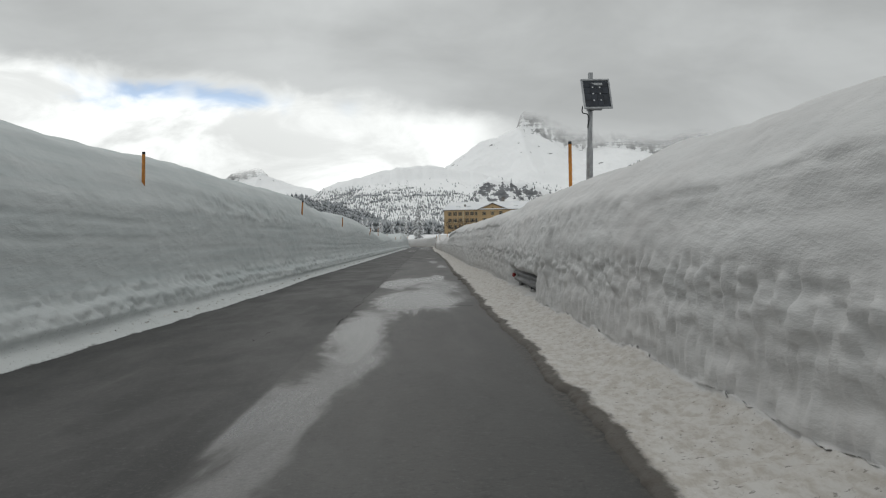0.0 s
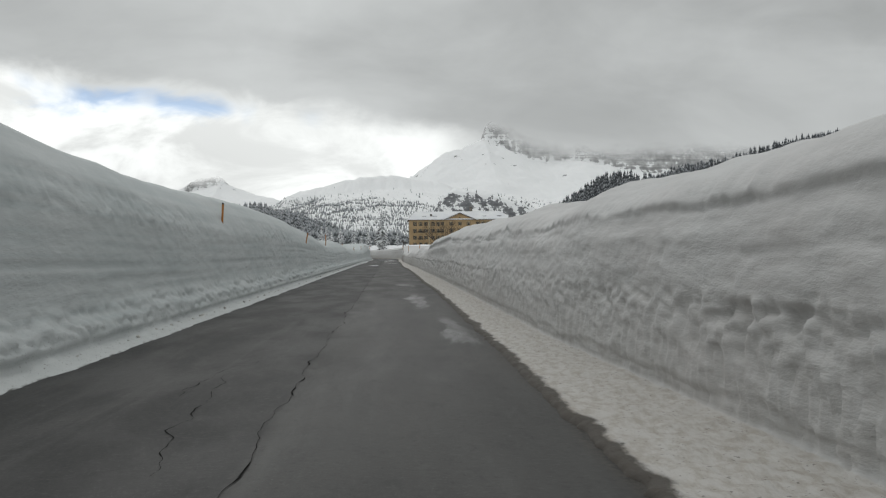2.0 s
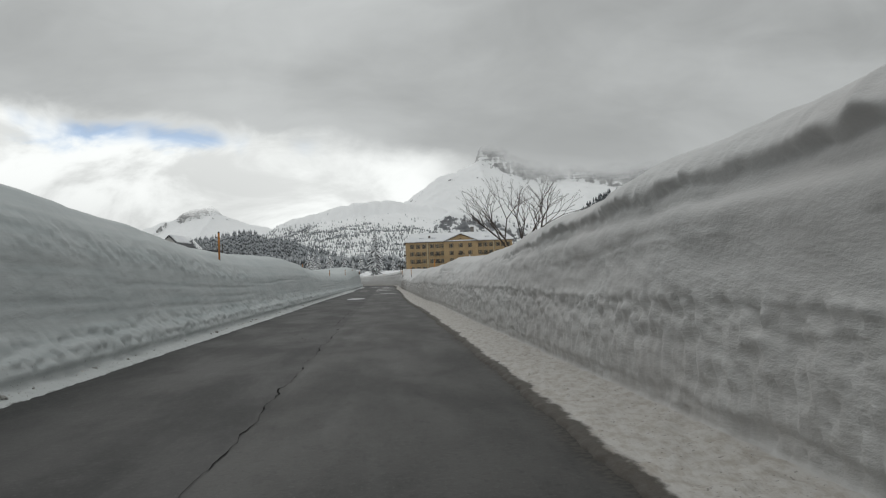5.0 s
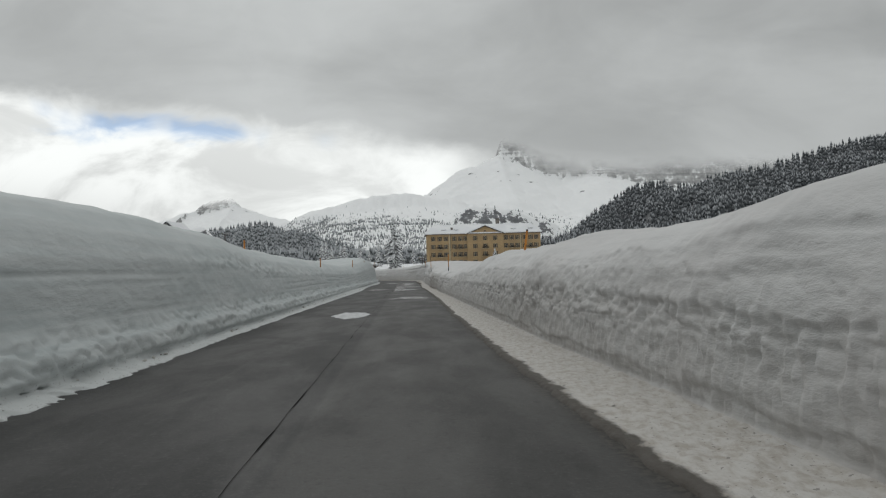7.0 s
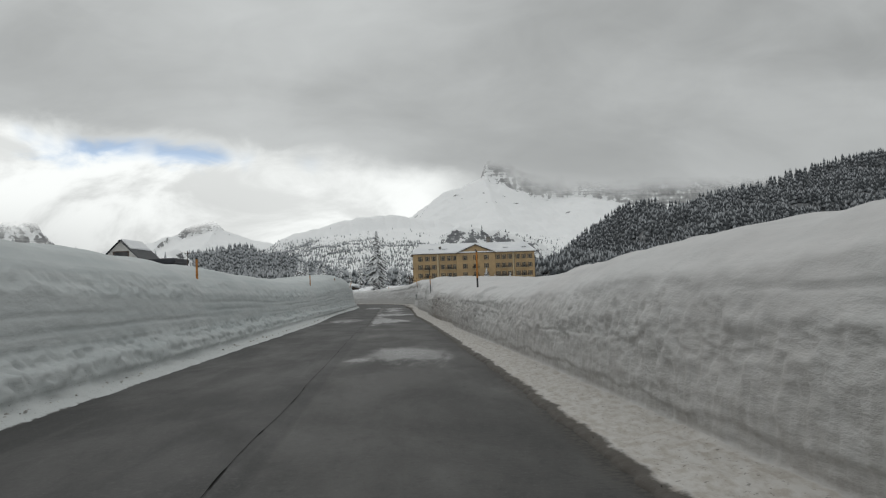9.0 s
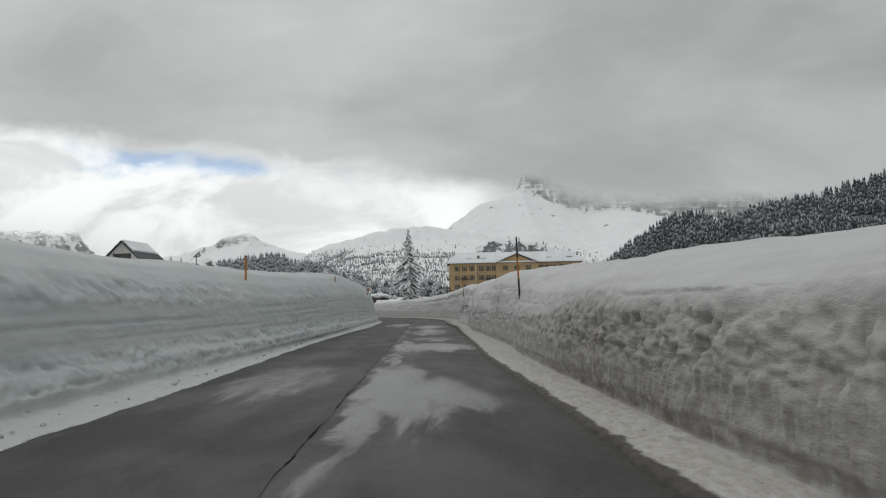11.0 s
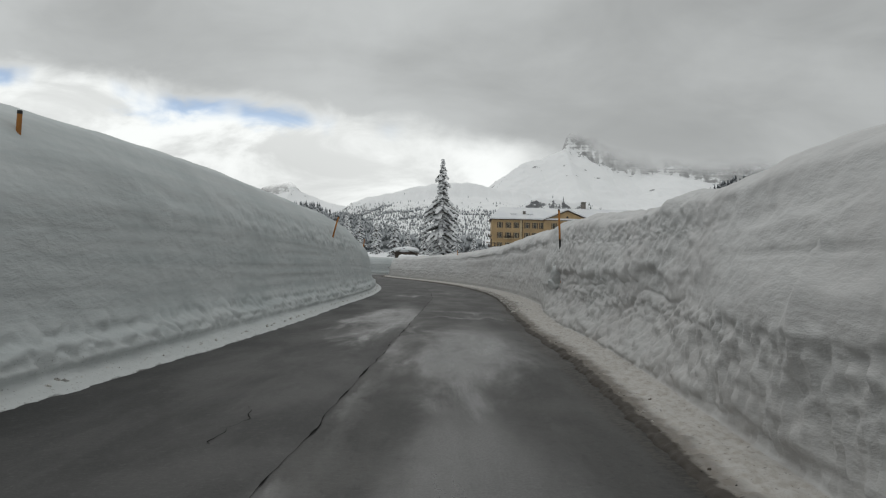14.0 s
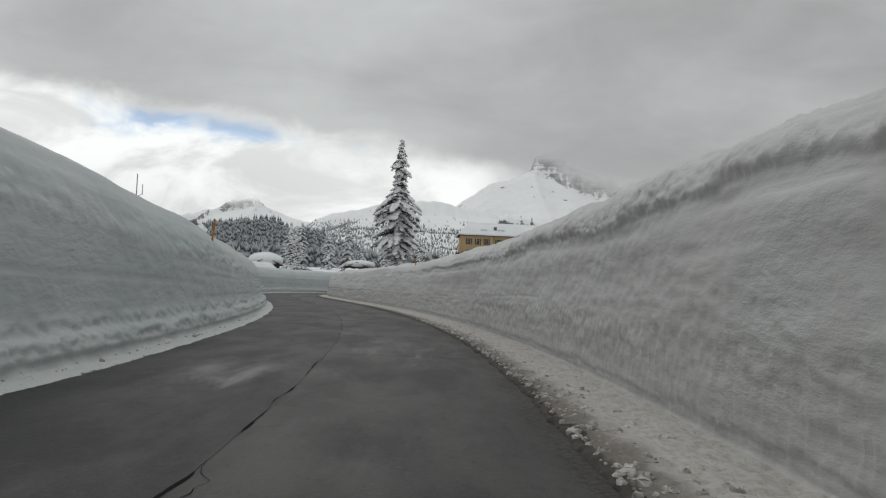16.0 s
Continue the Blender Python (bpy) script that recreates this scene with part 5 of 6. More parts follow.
    for k in range(5):
        for z in (7.5, 12.2, 16.9):
            bm = bmesh.new()
            yy = y0 + 2.0 + 3.4 * k
            box(bm, x0 - 1.1, x0, yy - 1.3, yy + 1.3, z - 0.2, z, 0.02)
            box(bm, x0 - 1.1, x0 - 1.04, yy - 1.3, yy + 1.3, z, z + 0.95)
            part("side_balcony", bm, M_WOOD, root, "dark timber side balcony")
    for x, dz in ((24.0, 26.6), (31.5, 26.6), (66.0, 26.6), (76.5, 26.8)):
        bm = bmesh.new()
        box(bm, x - 1.3, x + 1.3, y0 + 2.2, y0 + 6, dz - 0.6, dz + 0.5, 0.05)
        part("dormer", bm, M_WOOD, root, "low dark dormer")
        bm = bmesh.new()
        box(bm, x - 1.7, x + 1.7, y0 + 1.9, y0 + 6.5, dz + 0.5, dz + 1.05, 0.2)
        part("dormer_snow", bm, M_SNOW, root)
    for x, y, h, w in ((57.5, 566, 33.8, 1.0), (29.0, 559, 28.4, 0.6)):
        bm = bmesh.new()
        box(bm, x - w, x + w, y - w, y + w, 27, h, 0.05)
        box(bm, x - w - 0.15, x + w + 0.15, y - w - 0.15, y + w + 0.15, h, h + 0.25, 0.05)
        part("chimney", bm, M_CHIM, root)
    return tagged(root, "large ochre four-storey hotel with snow-covered roof", "hotel")


hotel()


# ---------------------------------------------------------------- snow-laden spruce
M_BARK = plain("spruce_bark", (0.085, 0.065, 0.05), 0.9, 0, 0.3, 6, 0.8, 0.02)
m_needle, nt, b = material("spruce_needles", 0.8, 0.0, 0.25)
g = nt.nodes.new("ShaderNodeNewGeometry")
nt.links.new(mixc(nt, g.outputs["Random Per Island"], (0.075, 0.082, 0.079), (0.21, 0.22, 0.22)), b.inputs["Base Color"])


def blob(verts, faces, c, ax, ay, az_, q, r, seg=7, rings=4, rough=0.25):
    """A knobbly flattened clump."""
    base = len(verts)
    for i in range(rings + 1):
        th = math.pi * i / rings
        for j in range(seg):
            ph = 2 * math.pi * j / seg
            k = 1 + r.uniform(-rough, rough)
            v = Vector((ax * math.sin(th) * math.cos(ph) * k, ay * math.sin(th) * math.sin(ph) * k, az_ * math.cos(th) * k))
            v.rotate(q)
            verts.append((c[0] + v.x, c[1] + v.y, c[2] + v.z))
    for i in range(rings):
        for j in range(seg):
            a, b2 = base + i * seg + j, base + i * seg + (j + 1) % seg
            faces.append((a, b2, b2 + seg, a + seg))


def mesh_part(name, verts, faces, mat, parent, label="", smooth_shade=False):
    me = bpy.data.meshes.new(name)
    me.from_pydata(verts, [], faces)
    me.materials.append(mat)
    if smooth_shade:
        me.polygons.foreach_set("use_smooth", np.ones(len(faces), dtype=bool))
    ob = new(name, me)
    ob.parent = parent
    return tagged(ob, label)


def spruce(h, w, seed, lab, whorls=22, snow=0.8):
    """Trunk, drooping tiers of needle sprays, and snow pads lying on them."""
    r = random.Random(seed)
    root = new("spruce_tree")
    bm = bmesh.new()
    tube(bm, (0, 0, -1), (0.05, 0, h * 0.55), 0.028 * h, 0.016 * h, 10)
    tube(bm, (0.05, 0, h * 0.55), (0, 0, h * 0.99), 0.016 * h, 0.003 * h, 8)
    part("trunk", bm, M_BARK, root, "dark spruce trunk")
    nv, nf, sv, sf = [], [], [], []
    lv = bmesh.new()
    for k in range(whorls):
        f = k / (whorls - 1)
        z = h * (0.06 + 0.92 * f ** 0.92)
        reach = w * (1 - f) ** 0.60 * (0.72 + 0.16 * math.sin(f * 9 + seed) + 0.12 * math.sin(f * 23 + 2 * seed)) + 0.12
        n = max(4, int(10 - 5 * f))
        for i in range(n):
            a = i * 6.283 / n + k * 1.3 + r.uniform(-0.5, 0.5)
            z = h * (0.06 + 0.92 * f ** 0.92) + r.uniform(-0.25, 0.25)
            L = reach * r.uniform(0.35, 1.35)
            droop = L * r.uniform(0.25, 0.6)
            d = Vector((math.cos(a), math.sin(a), 0))
            tip = Vector((0, 0, z)) + d * L + Vector((0, 0, -droop))
            tube(lv, (0, 0, z), tip, 0.010 * h * (1 - f) + 0.012, 0.01, 5)
            steps = max(2, int(L / 0.45))
            for s in range(steps):
                u = (s + 0.7) / steps
                c = Vector((0, 0, z)) + d * (L * u) + Vector((0, 0, -droop * u * u))
                q = Euler((0, math.atan2(droop * 2 * u, L), a)).to_quaternion()
                sz = (0.26 + 0.16 * L * (1 - 0.5 * u)) * r.uniform(0.7, 1.2)
                blob(nv, nf, c, sz * 0.9, sz * 0.62, sz * 0.16, q, r, 6, 3, 0.4)
                for _ in range(2):
                    hang = c + Vector((r.uniform(-0.3, 0.3) * sz, r.uniform(-0.3, 0.3) * sz, -sz * 0.35))
                    blob(nv, nf, hang, sz * 0.12, sz * 0.12, sz * 0.45, Euler((r.uniform(-0.3, 0.3), r.uniform(-0.3, 0.3), 0)).to_quaternion(), r, 4, 2, 0.4)
                if r.random() < snow:
                    blob(sv, sf, c + Vector((0, 0, sz * 0.16)), sz * 0.95, sz * 0.72, sz * 0.30, q, r, 7, 4, 0.25)
    tagged(part("limbs", lv, M_BARK, root, "thin drooping limbs"), kind="stuff")
    mesh_part("crown", nv, nf, m_needle, root, "dark green needle sprays")
    tagged(mesh_part("snow_load", sv, sf, M_SNOW, root, "snow pads on the branches", True), kind="stuff")
    return tagged(root, lab, "tree", "snow-laden spruces")


hero = spruce(15.6, 3.1, 4, "tall snow-laden spruce standing behind the snow bank", 40, 0.95)
hero.matrix_basis = pose(-2.9, 309.0, 1.4, 0, 0, 40)
young = spruce(9.0, 2.1, 9, "young spruce heavily loaded with snow", 15, 0.95)
young.matrix_basis = pose(-21.5, 361, 2.5, 0, 0, 10)
for x, y, z, s, a in ((-26.0, 376, 2.6, 1.0, 60), (-13.0, 386, 3.0, 0.8, 200), (-17.0, 395, 3.0, 1.2, 130), (-30.0, 398, 3.0, 1.25, 20), (-25.0, 425, 3.5, 1.3, 250), (-11.0, 430, 4.0, 1.2, 310), (52.0, 536, 4.5, 1.15, 0), (57.0, 540, 4.5, 0.8, 80), (66, 545, 4.5, 0.9, 170), (-2.0, 470, 4.5, 1.25, 90), (-36, 440, 4.0, 1.4, 40), (4.5, 480, 4.5, 1.0, 140)):
    o = copy_thing(young, pose(x, y, z, 0, 0, a))
    o.scale = (s, s, s)

# ---------------------------------------------------------------- marks on the road
M_CRACK, nt, b = material("open_crack", 1.0, 0.0, 0.03)
nt.links.new(mixc(nt, noisen(nt, coords(nt), 9.0), (0.010, 0.010, 0.010), (0.024, 0.023, 0.022)), b.inputs["Base Color"])


def ribbon(name, s, d, w, mat, lab, z=0.006):
    """A flat strip along or across the road, of uneven width."""
    l, r = along(s, d - w / 2), along(s, d + w / 2)
    zz = -0.012 * ((d + 1.55) / 3.0) ** 2 + 0.006 * fbm(s * 0.2, d * 0.8, 3, 2) + z
    V = np.stack([np.stack([l[0], l[1], zz], -1), np.stack([r[0], r[1], zz], -1)], 1)
    return tagged(grid_mesh(name, V, mat, flip=True), lab, "road crack", kind="structure")


sc = np.arange(12, 92, 0.1)
dc = -1.36 + 0.07 * fbm(sc * 0.35, sc * 0, 4, 2, 0.65) + 0.035 * fbm(sc * 2.2, sc * 0 + 3, 3, 1, 0.6)
ribbon("crack_centre", sc, dc, 0.004 + 0.024 * smooth(-0.05, 0.75, fbm(sc * 0.9, sc * 0 + 9, 4, 3, 0.6)), M_CRACK, "ragged dark crack along the road's middle")
sc = np.arange(92, 163, 0.1)
ribbon("joint_centre", sc, -1.6 + 0.03 * fbm(sc * 0.3, sc * 0, 3, 2), 0.005 + 0.014 * smooth(0, 0.5, fbm(sc * 0.9, sc * 0, 3, 3)), M_CRACK, "thin dark joint along the road's middle")
sc = np.arange(163, 345, 0.1)
ribbon("crack_bend", sc, -1.36 + 0.05 * fbm(sc * 0.3, sc * 0 + 4, 4, 2, 0.65), 0.004 + 0.036 * smooth(-0.1, 0.75, fbm(sc * 0.8, sc * 0 + 2, 4, 3, 0.6)), M_CRACK, "ragged dark crack along the road's middle")
rc = np.random.RandomState(31)
for y0, d0, L in ((33, -2.0, 4.5), (36, -2.6, 2.6), (56, -1.9, 5.0), (58, -2.3, 3.0), (63, -2.2, 3.5), (86, -2.0, 3.0), (10, -2.4, 1.6), (206, -2.0, 1.8), (229, -0.7, 5.0)):
    sc = np.arange(y0, y0 + L, 0.05)
    dc = d0 + 0.22 * fbm(sc * 0.5, sc * 0 + d0 * 3, 4, 1, 0.6) + rc.uniform(-0.15, 0.15) * (sc - y0)
    ribbon("crack_branch", sc, dc, 0.003 + 0.011 * smooth(-0.1, 0.5, fbm(sc * 2, sc * 0, 3, 2)), M_CRACK, "short wandering crack in the asphalt")


def cross_seam(y, d0, d1, w):
    dd = np.arange(d0, d1, 0.1)
    ss = y + 0.05 * fbm(dd * 0.7, dd * 0 + y, 3, 2)
    a, b2 = along(ss - w / 2, dd), along(ss + w / 2, dd)
    zz = -0.012 * ((dd + 1.55) / 3.0) ** 2 + 0.006 * fbm(ss * 0.2, dd * 0.8, 3, 2) + 0.007
    V = np.stack([np.stack([a[0], a[1], zz], -1), np.stack([b2[0], b2[1], zz], -1)], 1)
    tagged(grid_mesh("seam_cross", V, M_CRACK), "dark seam across the asphalt", "road crack", kind="structure")


for y, d0, d1, w in ((182.4, -1.3, 1.5, 0.04), (193.2, -4.4, -1.35, 0.05), (15.6, -1.0, 1.15, 0.02), (250.0, -1.3, 1.6, 0.05), (244.0, -1.3, 1.6, 0.03), (223.4, -1.4, 1.6, 0.05)):
    cross_seam(y, d0, d1, w)

# thin wet snow lying on the carriageway
m_slush, nt, b = material("thin_slush", 0.5, 0.0, 0.4)
p = coords(nt)
n1 = noisen(nt, p, 5.0, 6.0, 0.6)
nt.links.new(mixc(nt, ramp(nt, n1, 0.35, 0.6), (0.26, 0.27, 0.28), (0.52, 0.53, 0.54)), b.inputs["Base Color"])
bumped(nt, b, n1, 0.6, 0.02)


def slush(cx, cy, rx, ry, seed, lab):
    bm = bmesh.new()
    n = 72
    r0 = bm.verts.new((0, 0, 0.028))
    rings = []
    for k, (q, z) in enumerate(((0.5, 0.026), (0.85, 0.018), (1.0, 0.002))):
        ring = []
        for i in range(n):
            a = i * 2 * math.pi / n
            jag = 1 + 0.28 * float(fbm(np.array(math.cos(a) * 1.6 + seed), np.array(math.sin(a) * 1.6), 4, 2, 0.6))
            ring.append(bm.verts.new((math.cos(a) * rx * q * jag, math.sin(a) * ry * q * jag, z)))
        rings.append(ring)
    for i in range(n):
        j = (i + 1) % n
        bm.faces.new((r0, rings[0][i], rings[0][j]))
        for u, v in zip(rings[:-1], rings[1:]):
            bm.faces.new((u[i], v[i], v[j], u[j]))
    ob = part("snow_patch", bm, m_slush)
    x, y = along(np.array(cy), np.array(cx))
    ob.matrix_basis = pose(float(x), float(y), 0.0)
    return tagged(ob, lab, "snow patch", "snow patches on the road")


slush(-2.3, 127.2, 0.6, 2.2, 1.0, "thin patch of wet snow lying on the asphalt")

# ---------------------------------------------------------------- clods and stones on the verges
M_STONE = plain("road_stones", (0.075, 0.068, 0.06), 0.85, 0, 0.3, 18, 0.6, 0.01)
M_DIRT = plain("brown_road_dirt", (0.15, 0.125, 0.10), 0.9, 0, 0.35, 14, 0.8, 0.01)
M_CLOD = plain("snow_clods", (0.56, 0.54, 0.51), 0.8, 0, 0.25, 9, 0.8, 0.02)


def lumps_along(name, count, smin, smax, d0, d1, r0, r1, mat, seed, lab, side=1):
    r = random.Random(seed)
    verts, faces = [], []
    for _ in range(count):
        s_, d_ = r.uniform(smin, smax), d0 + (d1 - d0) * r.random() ** 1.3
        d_ = d_ + (float(np.interp(s_, EDGE_S, EDGE_R)) + 0.03 if side > 0 else float(np.interp(s_, EDGE_LS, EDGE_L)))
        x, y = along(np.array(s_), np.array(side * d_))
        q = r0 + (r1 - r0) * r.random() ** 3
        z = 0.035 if side > 0 else 0.05
        blob(verts, faces, (float(x), float(y), z + q * 0.1), q * r.uniform(0.8, 1.3), q, q * r.uniform(0.5, 0.8), Euler((r.uniform(-0.4, 0.4), r.uniform(-0.4, 0.4), r.uniform(0, 6))).to_quaternion(), r, 6, 4, 0.3)
    me = bpy.data.meshes.new(name)
    me.from_pydata(verts, [], faces)
    me.materials.append(mat)
    return tagged(new(name, me), lab, "stones", kind="stuff")


lumps_along("verge_stones", 1100, -8, 262, 1.48, 2.0, 0.004, 0.013, M_STONE, 5, "dark grit and small stones on the snowy verge")
lumps_along("verge_stones_bend", 900, 204, 262, 1.55, 2.2, 0.006, 0.024, M_DIRT, 8, "brown grit and stones strewn over the verge")
lumps_along("verge_clods", 3000, -8, 262, 1.58, 2.42, 0.008, 0.028, M_CLOD, 6, "dirty snow clods along the verge")
lumps_along("verge_clods_bend", 1900, 226, 262, 1.5, 2.7, 0.015, 0.07, M_CLOD, 11, "dirty snow clods along the bend")
lumps_along("far_verge_clods", 1500, -8, 262, 4.75, 5.1, 0.012, 0.05, M_CLOD, 7, "small snow clods along the far verge", -1)


# ---------------------------------------------------------------- leafless shrub behind the bank
def shrub(x, y, z, h, seed):
    r = random.Random(seed)
    root = new("leafless_shrub")
    stems = [bmesh.new() for _ in range(5)]

    def grow(bm, p, d, L, rad, depth):
        q = p + d * L
        tube(bm, p, q, rad, rad * 0.7, 6 if depth < 2 else 4)
        if depth >= 5:
            return
        for _ in range(3 if depth < 2 else 2):
            n = (d + Vector((r.uniform(-0.75, 0.75), r.uniform(-0.75, 0.75), r.uniform(-0.2, 0.45)))).normalized()
            grow(bm, q, n, L * r.uniform(0.6, 0.85), rad * 0.62, depth + 1)
    for i, bm in enumerate(stems):
        a = i * 1.26
        grow(bm, Vector((0.15 * math.cos(a), 0.15 * math.sin(a), 0)), Vector((0.7 * math.cos(a), 0.7 * math.sin(a), 1)).normalized(), h * 0.27, 0.035, 0)
        part("stem", bm, M_WOOD, root, "dark bare branching stem")
    root.matrix_basis = pose(x, y, z)
    return tagged(root, "bare dark branching shrub poking out of deep snow", "shrub")


shrub(4.15, 92.5, 1.75, 3.1, 3)


# ---------------------------------------------------------------- house on the meadow
M_PLASTER = plain("white_plaster", (0.62, 0.61, 0.58), 0.85, 0, 0.12, 2, 0.3, 0.01)
M_SLATE = plain("dark_roof_sheet", (0.035, 0.038, 0.045), 0.55, 0.2, 0.2, 3, 0.3, 0.01)


def gable_solid(bm, w, dep, zb, ze, zp, x=0.0, y=0.0):
    pts = [(-w / 2, zb), (w / 2, zb), (w / 2, ze), (0, zp), (-w / 2, ze)]
    fr = [bm.verts.new((x + a, y, z)) for a, z in pts]
    bk = [bm.verts.new((x + a, y + dep, z)) for a, z in pts]
    bm.faces.new(fr)
    bm.faces.new(list(reversed(bk)))
    for i in range(5):
        bm.faces.new((fr[i], bk[i], bk[(i + 1) % 5], fr[(i + 1) % 5]))
    bmesh.ops.recalc_face_normals(bm, faces=bm.faces)


def roof_pair(bm, w, dep, ze, zp, th, over, x=0.0, y=0.0, lift=0.0, run=0.0):
    for sgn in (-1, 1):
        k = (zp - ze) / (w / 2)
        xe, zee = sgn * (w / 2 + over), ze - k * over
        pr = [(0, zp + lift), (xe * (1 - run), zee + (zp - zee) * run + lift)]
        v = []
        for yy in (y - over, y + dep + over):
            for dz in (0, th):
                for a, z in pr:
                    v.append(bm.verts.new((x + a, yy, z + dz)))
        a0, a1, a2, a3, b0, b1, b2_, b3 = v
        for f in ((a0, a1, a3, a2), (b0, b2_, b3, b1), (a0, b0, b1, a1), (a2, a3, b3, b2_), (a1, b1, b3, a3), (a0, a2, b2_, b0)):
            bm.faces.new(f)
    bmesh.ops.recalc_face_normals(bm, faces=bm.faces)


def house(x, y, z, rz):
    root = new("house")
    bm = bmesh.new()
    gable_solid(bm, 13, 14, -12, 0.0, 6.2)
    part("wall", bm, M_PLASTER, root, "white plastered gable wall")
    bm = bmesh.new()
    roof_pair(bm, 13, 14, 0.0, 6.2, 0.3, 0.9)
    part("roof", bm, M_SLATE, root, "dark roof with overhanging eaves")
    bm = bmesh.new()
    roof_pair(bm, 13, 13, 0.0, 6.2, 0.35, 0.4, 0, 0.6, 0.32, 0.58)
    part("roof_snow", bm, M_SNOW, root, "remains of snow on the roof")
    bm = bmesh.new()
    box(bm, -2.6, 2.6, -0.10, 0.05, 0.3, 3.0, 0.05)
    win = part("window", bm, M_SHUTTER, root, "dark shuttered gable window")
    bm = bmesh.new()
    box(bm, -2.2, 2.2, -0.14, -0.10, 0.7, 2.7)
    part("pane", bm, m_glass, win)
    bm = bmesh.new()
    box(bm, -6.6, 6.6, -0.16, 0.0, -0.6, -0.25)
    part("floor_beam", bm, M_TRIM, root)
    bm = bmesh.new()
    box(bm, 6.5, 14.5, 5, 15, -12, -1.0)
    wing = part("wing", bm, M_SLATE, root, "low dark wing")
    bm = bmesh.new()
    box(bm, 6.0, 15.2, 4.2, 15.8, -1.0, 0.6, 0.5)
    part("wing_roof", bm, M_SLATE, wing, "dark wing roof")
    root.matrix_basis = pose(x, y, z, 0, 0, rz)
    return tagged(root, "white gabled house with dark roof behind deep snow", "house")


house(-82.0, 370.0, 15.3, -8)


def utility_pole(x, y, z, h, lab):
    root = new("utility_pole")
    bm = bmesh.new()
    tube(bm, (0, 0, -2), (0, 0, h), 0.16, 0.11, 10)
    part("pole", bm, M_WOOD, root)
    bm = bmesh.new()
    box(bm, -0.9, 0.9, -0.07, 0.07, h - 0.9, h - 0.75, 0.01)
    part("crossarm", bm, M_WOOD, root)
    for k in (-0.8, 0, 0.8):
        bm = bmesh.new()
        tube(bm, (k, 0, h - 0.75), (k, 0, h - 0.5), 0.05, 0.07, 8)
        part("insulator", bm, M_TRIM, root)
    root.matrix_basis = pose(x, y, z)
    return tagged(root, lab, "utility pole")


utility_pole(-62.5, 372, 9.5, 8.5, "weathered wooden utility pole beside the house")
utility_pole(5.6, 345, 2.0, 5.2, "dark wooden utility pole behind the snow bank")
utility_pole(6.4, 347, 2.0, 4.6, "dark wooden utility pole behind the snow bank")


# ---------------------------------------------------------------- huts with snow caps at the bend
def hut(x, y, z, w, dep, h, snow, rz, lab):
    root = new("hut")
    bm = bmesh.new()
    gable_solid(bm, w, dep, -4.5, h, h + w * 0.22)
    part("wall", bm, M_WOOD, root, "dark timber wall")
    bm = bmesh.new()
    roof_pair(bm, w, dep, h, h + w * 0.22, 0.12, 0.5)
    part("roof", bm, M_WOOD, root)
    verts, faces = [], []
    blob(verts, faces, (0, dep / 2, h + w * 0.16), w * 0.66, dep * 0.66, snow, Euler((0, 0, 0)).to_quaternion(), random.Random(4), 28, 14, 0.03)
    mesh_part("snow_cap", verts, faces, M_SNOW, root, "thick rounded cap of snow", True)
    bm = bmesh.new()
    box(bm, -0.45, 0.45, -0.06, 0.02, -1.0, h * 0.8, 0.02)
    part("door", bm, M_SHUTTER, root)
    root.matrix_basis = pose(x, y, z, 0, 0, rz)
    return tagged(root, lab, "hut")


hut(-25.5, 352, 2.9, 4.2, 4.0, 1.2, 1.3, 15, "small timber hut under a thick cap of snow")
hut(-13.0, 375, 2.6, 4.5, 4.0, 2.0, 0.8, -10, "small timber shelter with snow on its roof")

# antenna behind the bank
mast = new("antenna_mast")
bm = bmesh.new()
tube(bm, (0, 0, 0), (0, 0, 6.0), 0.05, 0.03, 8)
part("mast", bm, M_STEEL, mast)
bm = bmesh.new()
tube(bm, (0, 0, 4.6), (0.35, 0, 4.8), 0.02, 0.02, 6)
tube(bm, (0.35, 0, 4.75), (0.35, 0, 5.4), 0.02, 0.02, 6)
part("arm", bm, M_STEEL, mast)
mast.matrix_basis = pose(-17.5, 275, 1.6)
tagged(mast, "thin grey antenna mast standing in the snow", "antenna")

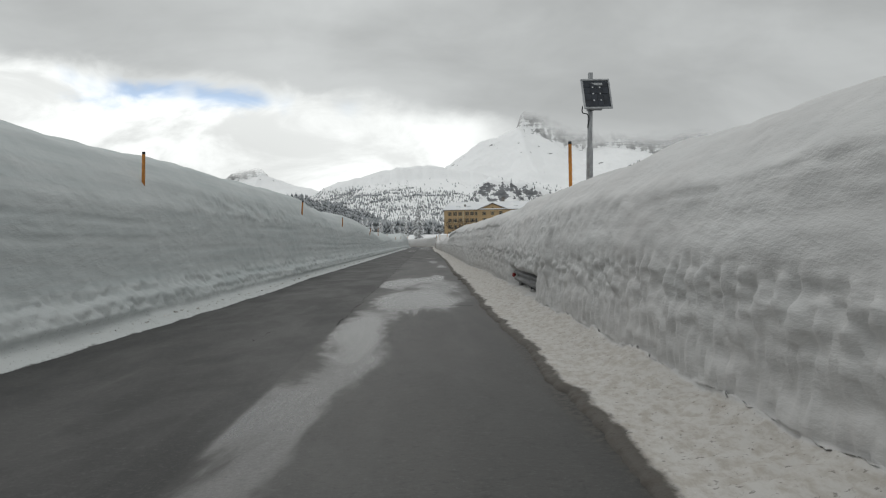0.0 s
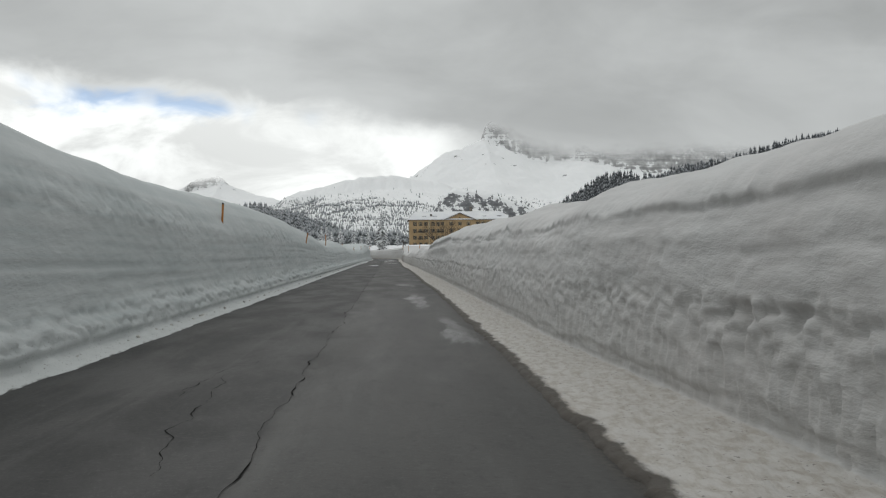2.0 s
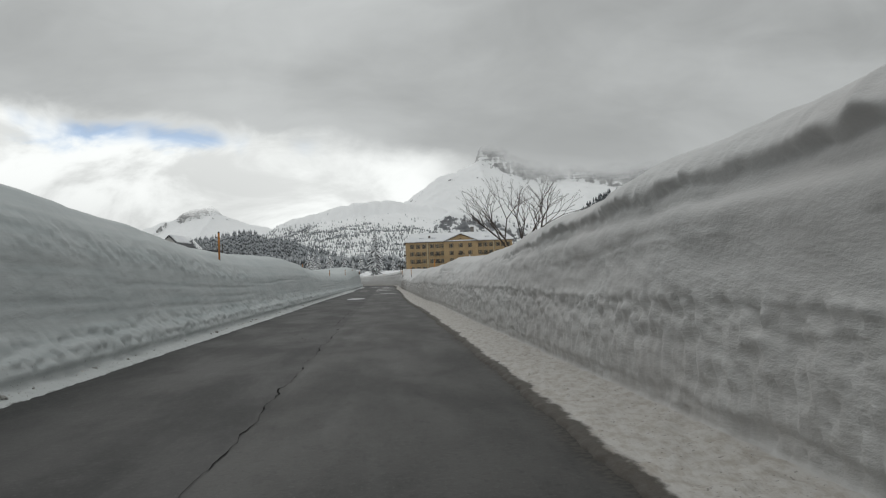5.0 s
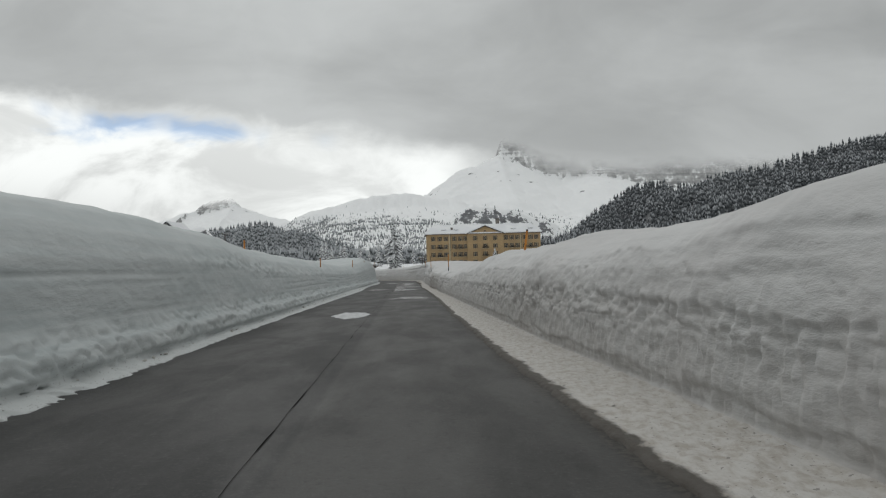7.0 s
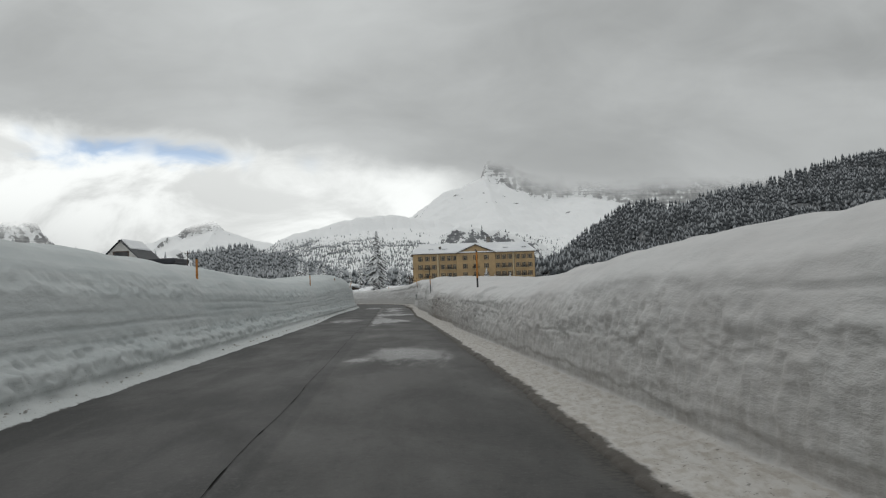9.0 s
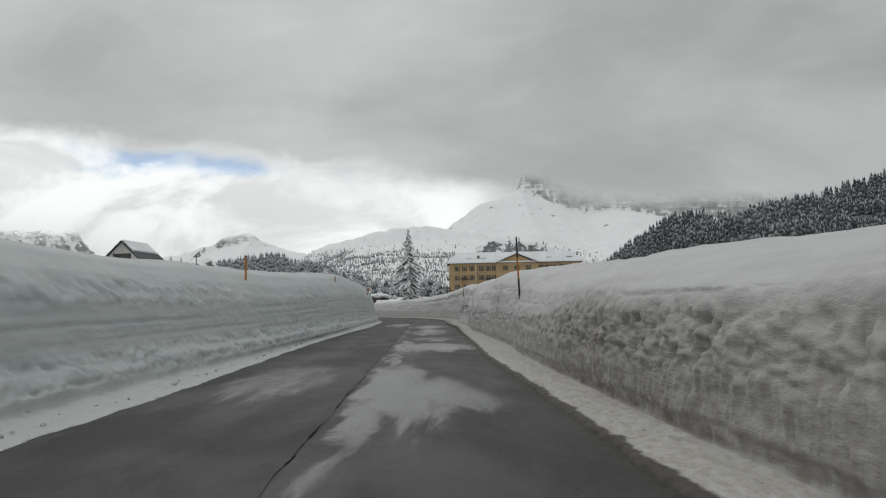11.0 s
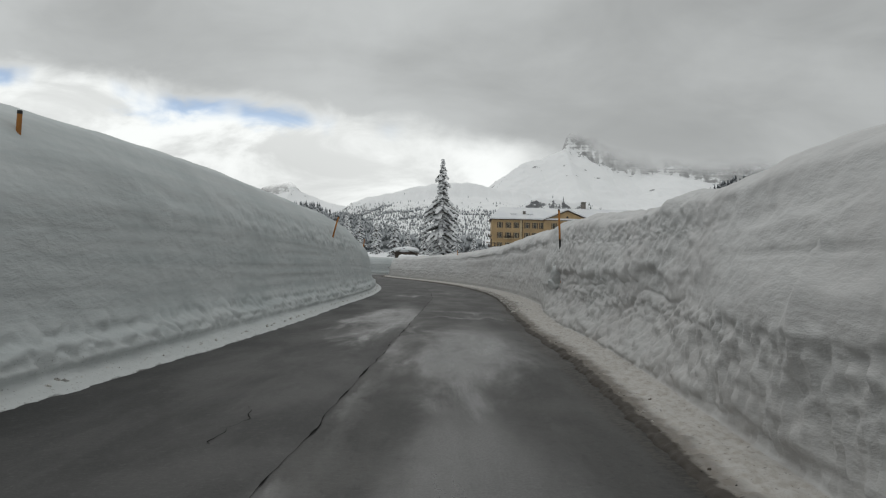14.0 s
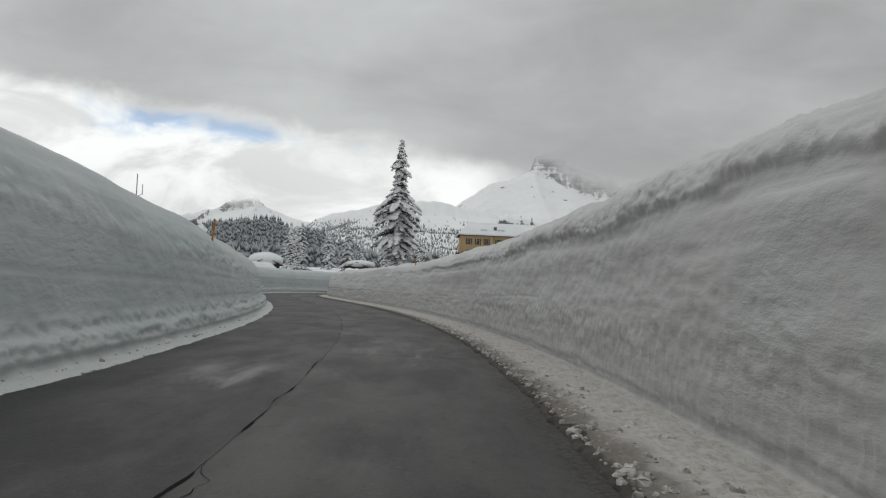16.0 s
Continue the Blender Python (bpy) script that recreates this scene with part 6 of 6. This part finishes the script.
# far bank that closes the bend, and heaped snow beside the road
def heap(name, x, y, z, rx, ry, h, seed, lab, rz=0):
    n, k = 60, 40
    u, v = np.meshgrid(np.linspace(-1, 1, n), np.linspace(-1, 1, k), indexing="ij")
    rr = np.sqrt(u ** 2 + v ** 2)
    Z = h * (1 - smooth(0.35, 1.0, rr + 0.18 * fbm(u * 1.5 + seed, v * 1.5, 4, 2))) - 0.3 + 0.06 * h * fbm(u * 4, v * 4 + seed, 4, 1)
    ob = grid_mesh(name, np.stack([u * rx, v * ry, Z], -1), M_SNOW, flip=True)
    ob.matrix_basis = pose(x, y, z, 0, 0, rz)
    return tagged(ob, lab, "snow heap", "snow heaps at the bend")


def snow_block(x, y, z, size, seed, lab):
    """A broken lump of packed snow: a chunk with blunt corners."""
    bm = bmesh.new()
    bmesh.ops.create_icosphere(bm, subdivisions=4, radius=1)
    rng = random.Random(int(seed))
    cuts = [(Vector((rng.gauss(0, 1), rng.gauss(0, 1), rng.gauss(0, 1))).normalized(), rng.uniform(0.55, 0.8)) for _ in range(11)]
    for v in bm.verts:
        c = v.co.copy()
        for way, far in cuts:
            c -= way * max(0.0, c.dot(way) - far)
        n = noise.noise(c * 2.0 + Vector((seed, 0, 0))) * 0.14 + noise.noise(c * 6.0 + Vector((0, seed, 0))) * 0.09
        v.co = Vector((c.x * size[0], c.y * size[1], c.z * size[2])) * 1.25 * (1 + n)
    for f in bm.faces:
        f.smooth = True
    ob = part("snow_block", bm, M_BANK)
    ob.matrix_basis = pose(x, y, z, 12, -14, 35)
    return tagged(ob, lab, "snow block", "fallen snow blocks")


snow_block(3.25, 225.6, 1.36, (0.25, 0.24, 0.29), 2.0, "fallen block of packed snow on the spoil slope")
snow_block(3.20, 226.2, 1.10, (0.16, 0.22, 0.15), 5.0, "small fallen lump of snow beside the larger block")
heap("snow_mound", -9.0, 333, 1.6, 3.5, 4, 2.2, 1.0, "rounded heap of fresh snow beside the road")
heap("snow_mound", -26.0, 344, 1.0, 7.0, 7, 3.4, 5.0, "rounded heap of fresh snow beside the road")
